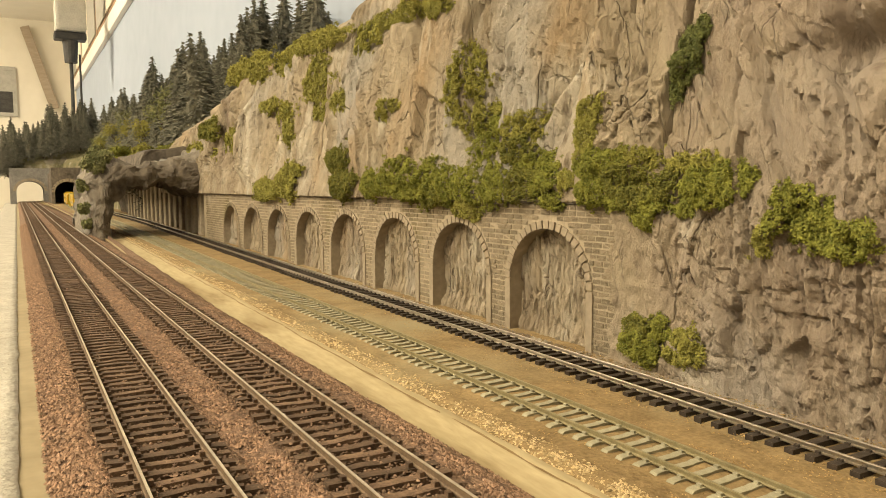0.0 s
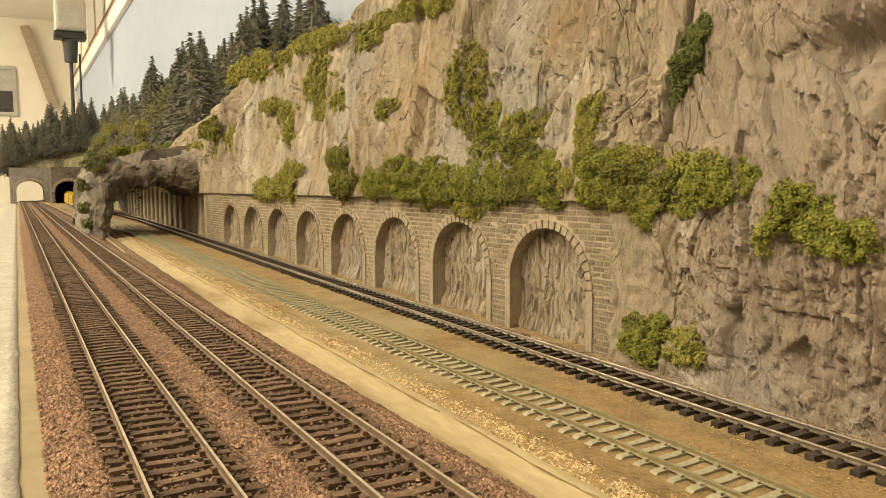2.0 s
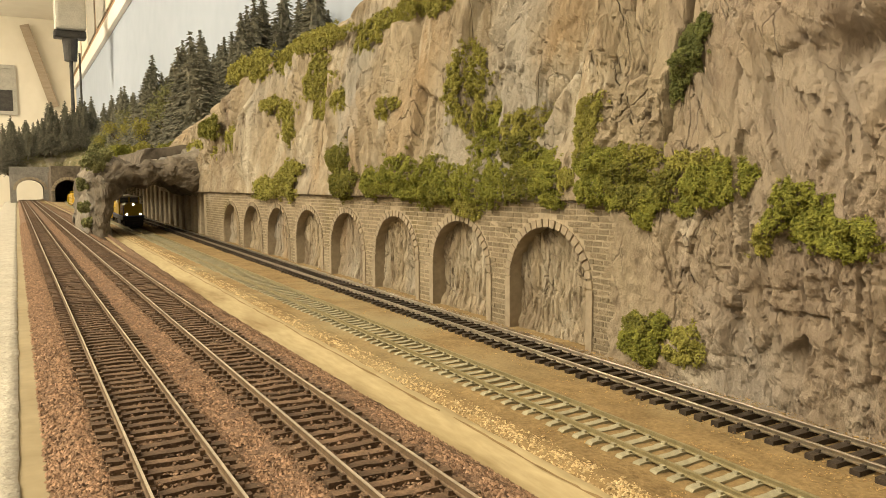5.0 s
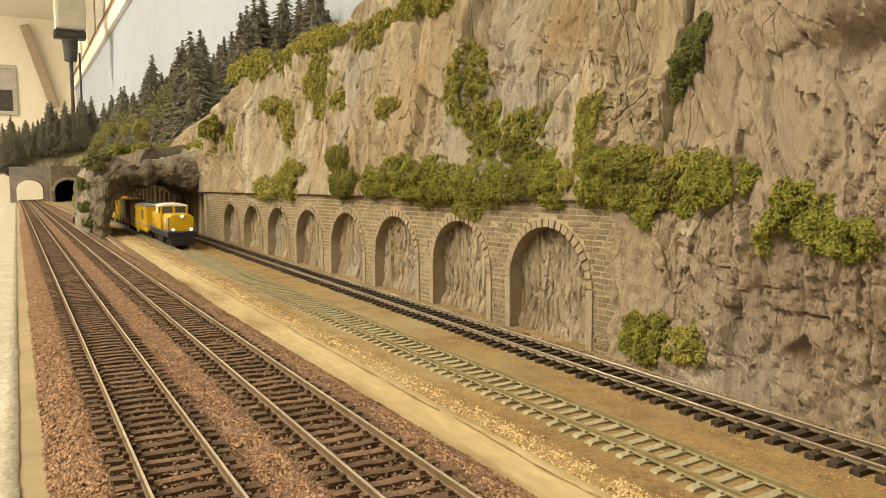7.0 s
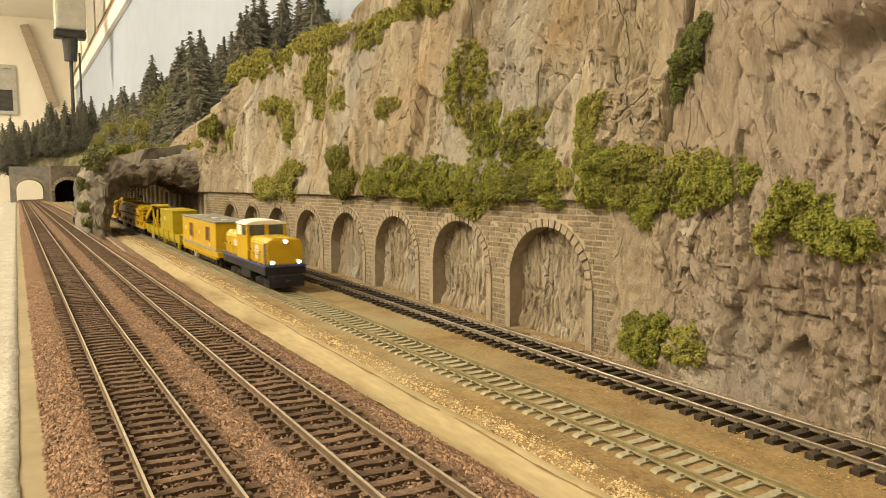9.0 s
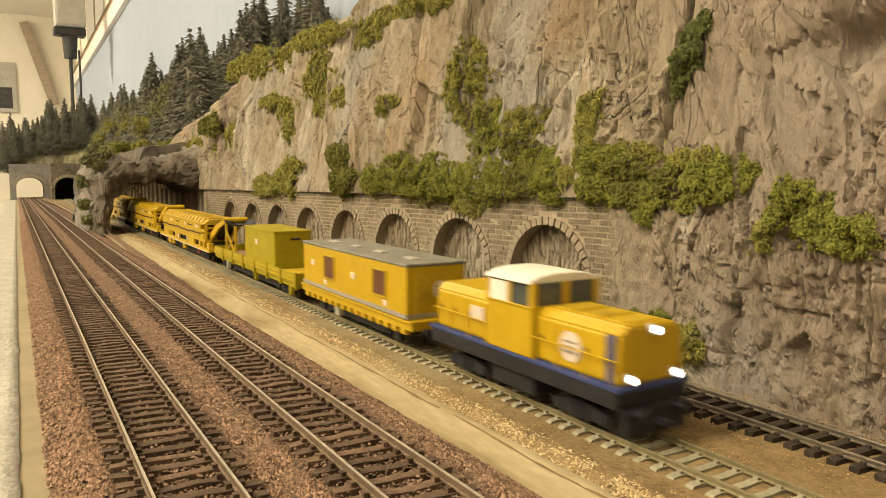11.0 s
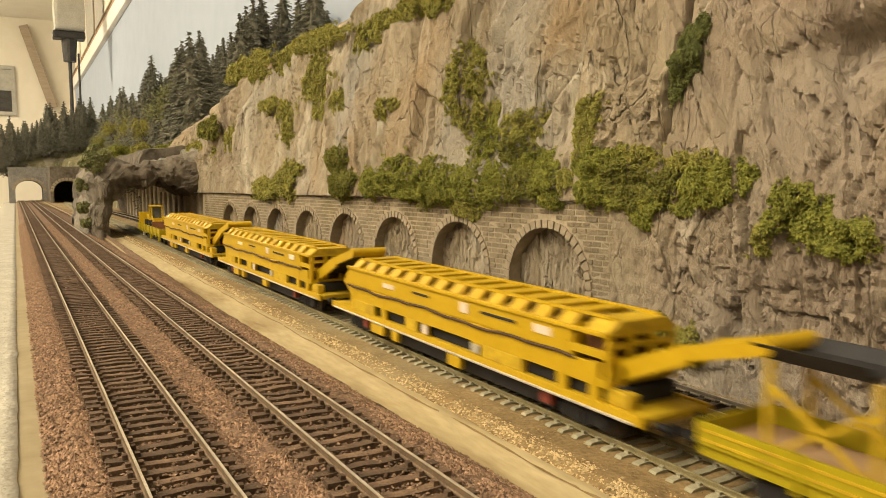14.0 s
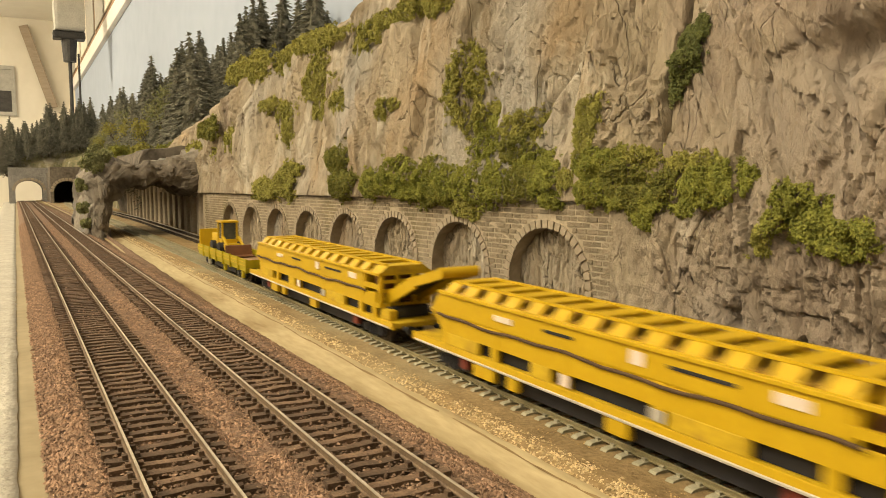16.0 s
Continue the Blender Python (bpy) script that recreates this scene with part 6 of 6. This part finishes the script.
def conveyor_wagon():
    t = thing("conveyor_hopper_wagon", pose(0, 0, 0), "yellow spoil hopper wagon with conveyor arm and ribbed top", "railway wagon", "works train")
    L = 0.284
    a, b = 0.008, L - 0.006
    fr = part("underframe", boxes((-0.0140, 0.0140, a, b, 0.0118, 0.0145)), YELLOW_DIRTY, t)
    for s in (-1, 1):
        part("solebar", boxes((s * 0.0160 - 0.0010, s * 0.0160 + 0.0010, a, b, 0.0112, 0.0150), bevel=0.0003), YELLOW, fr)
        part("silver_pipe", cyl(bmesh.new(), (s * 0.0174, a + 0.004, 0.0118), (s * 0.0174, b - 0.004, 0.0118), 0.0006, seg=6), SILVER, fr)
    # added black block: low chassis and the underside's shadow in one
    part("centre_sill", boxes((-0.0115, 0.0115, 0.062, L - 0.060, 0.0032, 0.0118)), BLACK, t, "black block for chassis and shadow between the bogies")
    # hopper: flared trough with a rounded tail
    h0, h1 = 0.046, L - 0.025
    bm = bmesh.new()
    prism(bm, [(-0.0130, 0.0190), (0.0130, 0.0190), (0.0168, 0.0296), (0.0168, 0.0388), (0.0150, 0.0396), (-0.0150, 0.0396), (-0.0168, 0.0388), (-0.0168, 0.0296)], "y", h0, h1)
    for v in bm.verts:
        if v.co.y > h1 - 0.001:
            v.co.y -= max(0, v.co.z - 0.030) * 0.9 + max(0, 0.026 - v.co.z) * 0.8
    hop = part("hopper", bm, YELLOW, t)
    span = h1 - h0
    for s in (-1, 1):
        pts = [(s * 0.0176, h0 - 0.004 + (span - 0.004) * k / 22, 0.0286 + 0.0005 * math.sin(k * 0.62) + 0.0004 * math.sin(k * 1.7)) for k in range(23)]
        part("hose", tube(pts, 0.0007), HOSE_BROWN, hop, "dark brown hose slung along the hopper side")
        part("top_rail", boxes((s * 0.0166 - 0.0012, s * 0.0166 + 0.0012, h0 - 0.020, h1 - 0.008, 0.0386, 0.0402), bevel=0.0003), YELLOW, hop)
        part("side_panel", boxes((s * 0.0164 - 0.0005, s * 0.0164 + 0.0005, h0 - 0.014, h1 - 0.010, 0.0208, 0.0286), bevel=0.0002), YELLOW, t)
        for k, y in enumerate((h0 - 0.014, h0 + 0.004, h0 + span * 0.30, h0 + span * 0.52, h0 + span * 0.74, h1 - 0.014)):
            part("leg", boxes((s * 0.0160 - 0.0011, s * 0.0160 + 0.0011, y - 0.0026, y + 0.0026, 0.0140, 0.0290), bevel=0.0003), YELLOW, t)
        for k, (f0, f1) in enumerate(((0.08, 0.28), (0.56, 0.62), (0.80, 0.93))):
            part("equipment_box", boxes((s * 0.0156 - 0.0014, s * 0.0156 + 0.0014, h0 + span * f0 + (0.012 if k == 0 else 0), h0 + span * f1, 0.0150, 0.0210), bevel=0.0005), YELLOW_DIRTY, t)
        # black sheet paints the shade in the openings between the legs
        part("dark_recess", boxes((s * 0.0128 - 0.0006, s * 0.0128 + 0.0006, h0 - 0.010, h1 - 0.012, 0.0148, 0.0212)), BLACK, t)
        for f0, f1, z0, z1, m in ((0.05, 0.10, 0.0335, 0.0368, PLATE), (0.33, 0.36, 0.0325, 0.0372, PLATE), (0.68, 0.74, 0.0332, 0.0356, PLATE), (0.16, 0.28, 0.0345, 0.0356, BLACK), (0.50, 0.58, 0.0345, 0.0356, BLACK)):
            part("side_marking", boxes((s * 0.0170 - 0.0003, s * 0.0170 + 0.0003, h0 + span * f0, h0 + span * f1, z0, z1)), m, hop, "pale plate" if m is PLATE else "dark bar of writing")
        part("round_plate", boxes((s * 0.0172 - 0.0003, s * 0.0172 + 0.0003, h0 + span * 0.505, h0 + span * 0.53, 0.0160, 0.0205), bevel=0.0002), PLATE, t)
        part("end_plate", boxes((s * 0.0172 - 0.0003, s * 0.0172 + 0.0003, h0 + span * 0.285, h0 + span * 0.315, 0.0160, 0.0200), bevel=0.0002), SILVER, t)
        for y, w in ((h0 + span * 0.36, 0.011), (h0 + span * 0.74, 0.016), (h0 + span * 0.66, 0.007)):
            part("hanging_step", boxes((s * 0.0160 - 0.0014, s * 0.0160 + 0.0014, y, y + w, 0.0056, 0.0116), bevel=0.0004), YELLOW, t)
        for y in (h0 + 0.012, h0 + span * 0.85):
            part("red_box", boxes((s * 0.0145 - 0.0014, s * 0.0145 + 0.0014, y, y + 0.006, 0.0060, 0.0114)), RED_DULL, t, "small dull red box under the frame")
    # roof plates across the top; a strip beneath paints the shaded openings between them
    n = 13
    pr = [(-0.0160, 0.0398), (-0.0118, 0.0438), (-0.0100, 0.0446), (0.0100, 0.0446), (0.0118, 0.0438), (0.0160, 0.0398)]
    for k in range(n):
        y = h0 + 0.004 + (span - 0.020) * k / (n - 1)
        bm = bmesh.new()
        prism(bm, pr + [(x * 0.88, z - 0.0012) for x, z in pr[::-1]], "y", y - 0.0045, y + 0.0045)
        part("roof_plate", bm, YELLOW, hop)
    part("belt", boxes((-0.0135, 0.0135, h0, h1 - 0.012, 0.0396, 0.0404)), HOPPER_SHADE, hop, "strip of shaded yellow in the gaps of the roof plates")
    for x in (-0.0108, 0.0108):
        part("ridge_rail", boxes((x - 0.0010, x + 0.0010, h0 - 0.018, h1 - 0.014, 0.0440, 0.0450)), YELLOW, hop)
    # open cage at the front end
    c0 = h0 - 0.020
    for y in (c0, h0 - 0.001):
        for x in (-0.0156, -0.0055, 0.0055, 0.0156):
            part("cage_post", beam(bmesh.new(), (x, y, 0.0210), (x * 0.96, y, 0.0400), 0.0022, 0.0022), YELLOW, t)
        for z in (0.0218, 0.0300, 0.0352, 0.0396):
            part("cage_rail", boxes((-0.0166, 0.0166, y - 0.0010, y + 0.0010, z - 0.0009, z + 0.0009)), YELLOW, t)
    for s in (-1, 1):
        for z in (0.0218, 0.0320):
            part("cage_side", boxes((s * 0.0158 - 0.0009, s * 0.0158 + 0.0009, c0, h0, z - 0.0014, z + 0.0014)), YELLOW, t)
    part("cage_top", prism(bmesh.new(), [(-0.0164, 0.0400), (-0.0112, 0.0440), (0.0112, 0.0440), (0.0164, 0.0400)], "y", c0 - 0.001, h0 - 0.008), YELLOW_DIRTY, t)
    part("drive_unit", boxes((-0.0125, 0.0125, c0 - 0.006, h0 - 0.002, 0.0146, 0.0212), bevel=0.0012), BLACK, t)
    # brown block stands in for the shaded inside of the open cage
    part("motor", boxes((-0.0120, 0.0120, c0 + 0.004, h0 - 0.004, 0.0225, 0.0380), bevel=0.0012), WINDOW_BROWN, t, "brown block standing for the shaded inside of the cage")
    # conveyor arm reaching forward over the next vehicle
    for s in (-1, 1):
        part("arm_side", beam(bmesh.new(), (s * 0.0100, 0.042, 0.0190), (s * 0.0100, -0.004, 0.0385), 0.0022, 0.0066), YELLOW, t)
        part("arm_side", beam(bmesh.new(), (s * 0.0100, -0.003, 0.0385), (s * 0.0100, -0.032, 0.0462), 0.0020, 0.0050), YELLOW, t)
        part("arm_leg", beam(bmesh.new(), (s * 0.0100, 0.030, 0.0142), (s * 0.0100, 0.022, 0.0280), 0.0022, 0.0030), YELLOW, t)
    part("arm_belt", prism(bmesh.new(), [(0.042, 0.0195), (-0.004, 0.0390), (-0.032, 0.0464), (-0.032, 0.0474), (-0.004, 0.0402), (0.042, 0.0207)], "x", -0.0090, 0.0090), BLACK, t, "black rubber conveyor belt")
    part("arm_head", cyl(bmesh.new(), (-0.0112, -0.032, 0.0466), (0.0112, -0.032, 0.0466), 0.0028, seg=16), YELLOW, t)
    part("control_box", boxes((-0.0150, -0.0100, 0.016, 0.028, 0.0145, 0.0205), bevel=0.0008), YELLOW_DIRTY, t)
    for y in (0.042, L - 0.040):
        bogie(y, t, 0.0103)
    buffers(a, -1, 0.0115, t)
    buffers(b, 1, 0.0115, t)
    return t


def loader_wagon():
    t = low_side_wagon(1.4475, 0.201, "yellow low-sided wagon carrying a small wheel loader", 0.0163)
    y = 0.118
    for dy in (0.006, 0.034):
        for s in (-1, 1):
            bm = bmesh.new()
            cyl(bm, (s * 0.0070, y + dy, 0.0212), (s * 0.0122, y + dy, 0.0212), 0.0060, seg=18)
            part("loader_tyre", bm, BLACK, t, "black loader tyre")
    part("loader_chassis", boxes((-0.0080, 0.0080, y - 0.004, y + 0.046, 0.0200, 0.0258), bevel=0.0008), YELLOW_DIRTY, t)
    part("loader_hood", boxes((-0.0082, 0.0082, y + 0.026, y + 0.048, 0.0258, 0.0345), bevel=0.0015), YELLOW, t)
    for x in (-0.0072, 0.0072):
        for dy in (0.008, 0.024):
            part("cab_post", boxes((x - 0.0009, x + 0.0009, y + dy - 0.0009, y + dy + 0.0009, 0.0256, 0.0470)), YELLOW, t)
    part("cab_glass", boxes((-0.0066, 0.0066, y + 0.0086, y + 0.0234, 0.0300, 0.0462)), GLASS_DARK, t)
    part("loader_seat", boxes((-0.0070, 0.0070, y + 0.0084, y + 0.0236, 0.0257, 0.0300)), YELLOW, t)
    part("cab_roof", boxes((-0.0088, 0.0088, y + 0.0055, y + 0.0265, 0.0462, 0.0482), bevel=0.0006), YELLOW, t)
    for s in (-1, 1):
        part("lift_arm", beam(bmesh.new(), (s * 0.0075, y + 0.004, 0.0320), (s * 0.0075, y - 0.024, 0.0200), 0.0016, 0.0028), YELLOW, t)
    part("bucket", prism(bmesh.new(), [(y - 0.022, 0.0158), (y - 0.036, 0.0156), (y - 0.038, 0.0165), (y - 0.026, 0.0172), (y - 0.024, 0.0262), (y - 0.022, 0.0266)], "x", -0.0125, 0.0125), WINDOW_BROWN, t, "brown loader bucket")
    part("end_frame", boxes((-0.0150, 0.0150, 0.190, 0.1925, 0.0150, 0.0365), bevel=0.0005), YELLOW, t, "yellow end bulkhead")


c1 = conveyor_wagon()
TRAIN.append((c1, 0.5835))
loader_wagon()


def motions():
    def rows(behind, length):
        out = []
        for i in range(65):
            t = i * 0.25
            y = FRONT_AT_9 - SPEED * (t - 9) + behind
            (xa, za), (xb, zb) = line_3(y), line_3(y + length)
            out.append((t, pose(xa, y, za, math.degrees(math.atan((zb - za) / length)), 0, -math.degrees(math.atan((xb - xa) / length)))))
        return out
    for k in (1, 2):
        TRAIN.append((copy_thing(c1, pose(0, 0, 0)), 0.5835 + 0.2925 * k))
    for ob, behind in TRAIN:
        walk(ob, rows(behind, 0.14 if behind < 0.3 else 0.24))
    wheels = [o for thing_ob, behind in TRAIN for o in thing_ob.children_recursive if o.name.split(".")[0] == "wheelset"]
    for w in wheels:
        x, y, z = w.location
        walk(w, [(i / 30, pose(x, y, z, math.degrees(SPEED * i / 30 / z), 0, 0)) for i in range(481)])


motions()
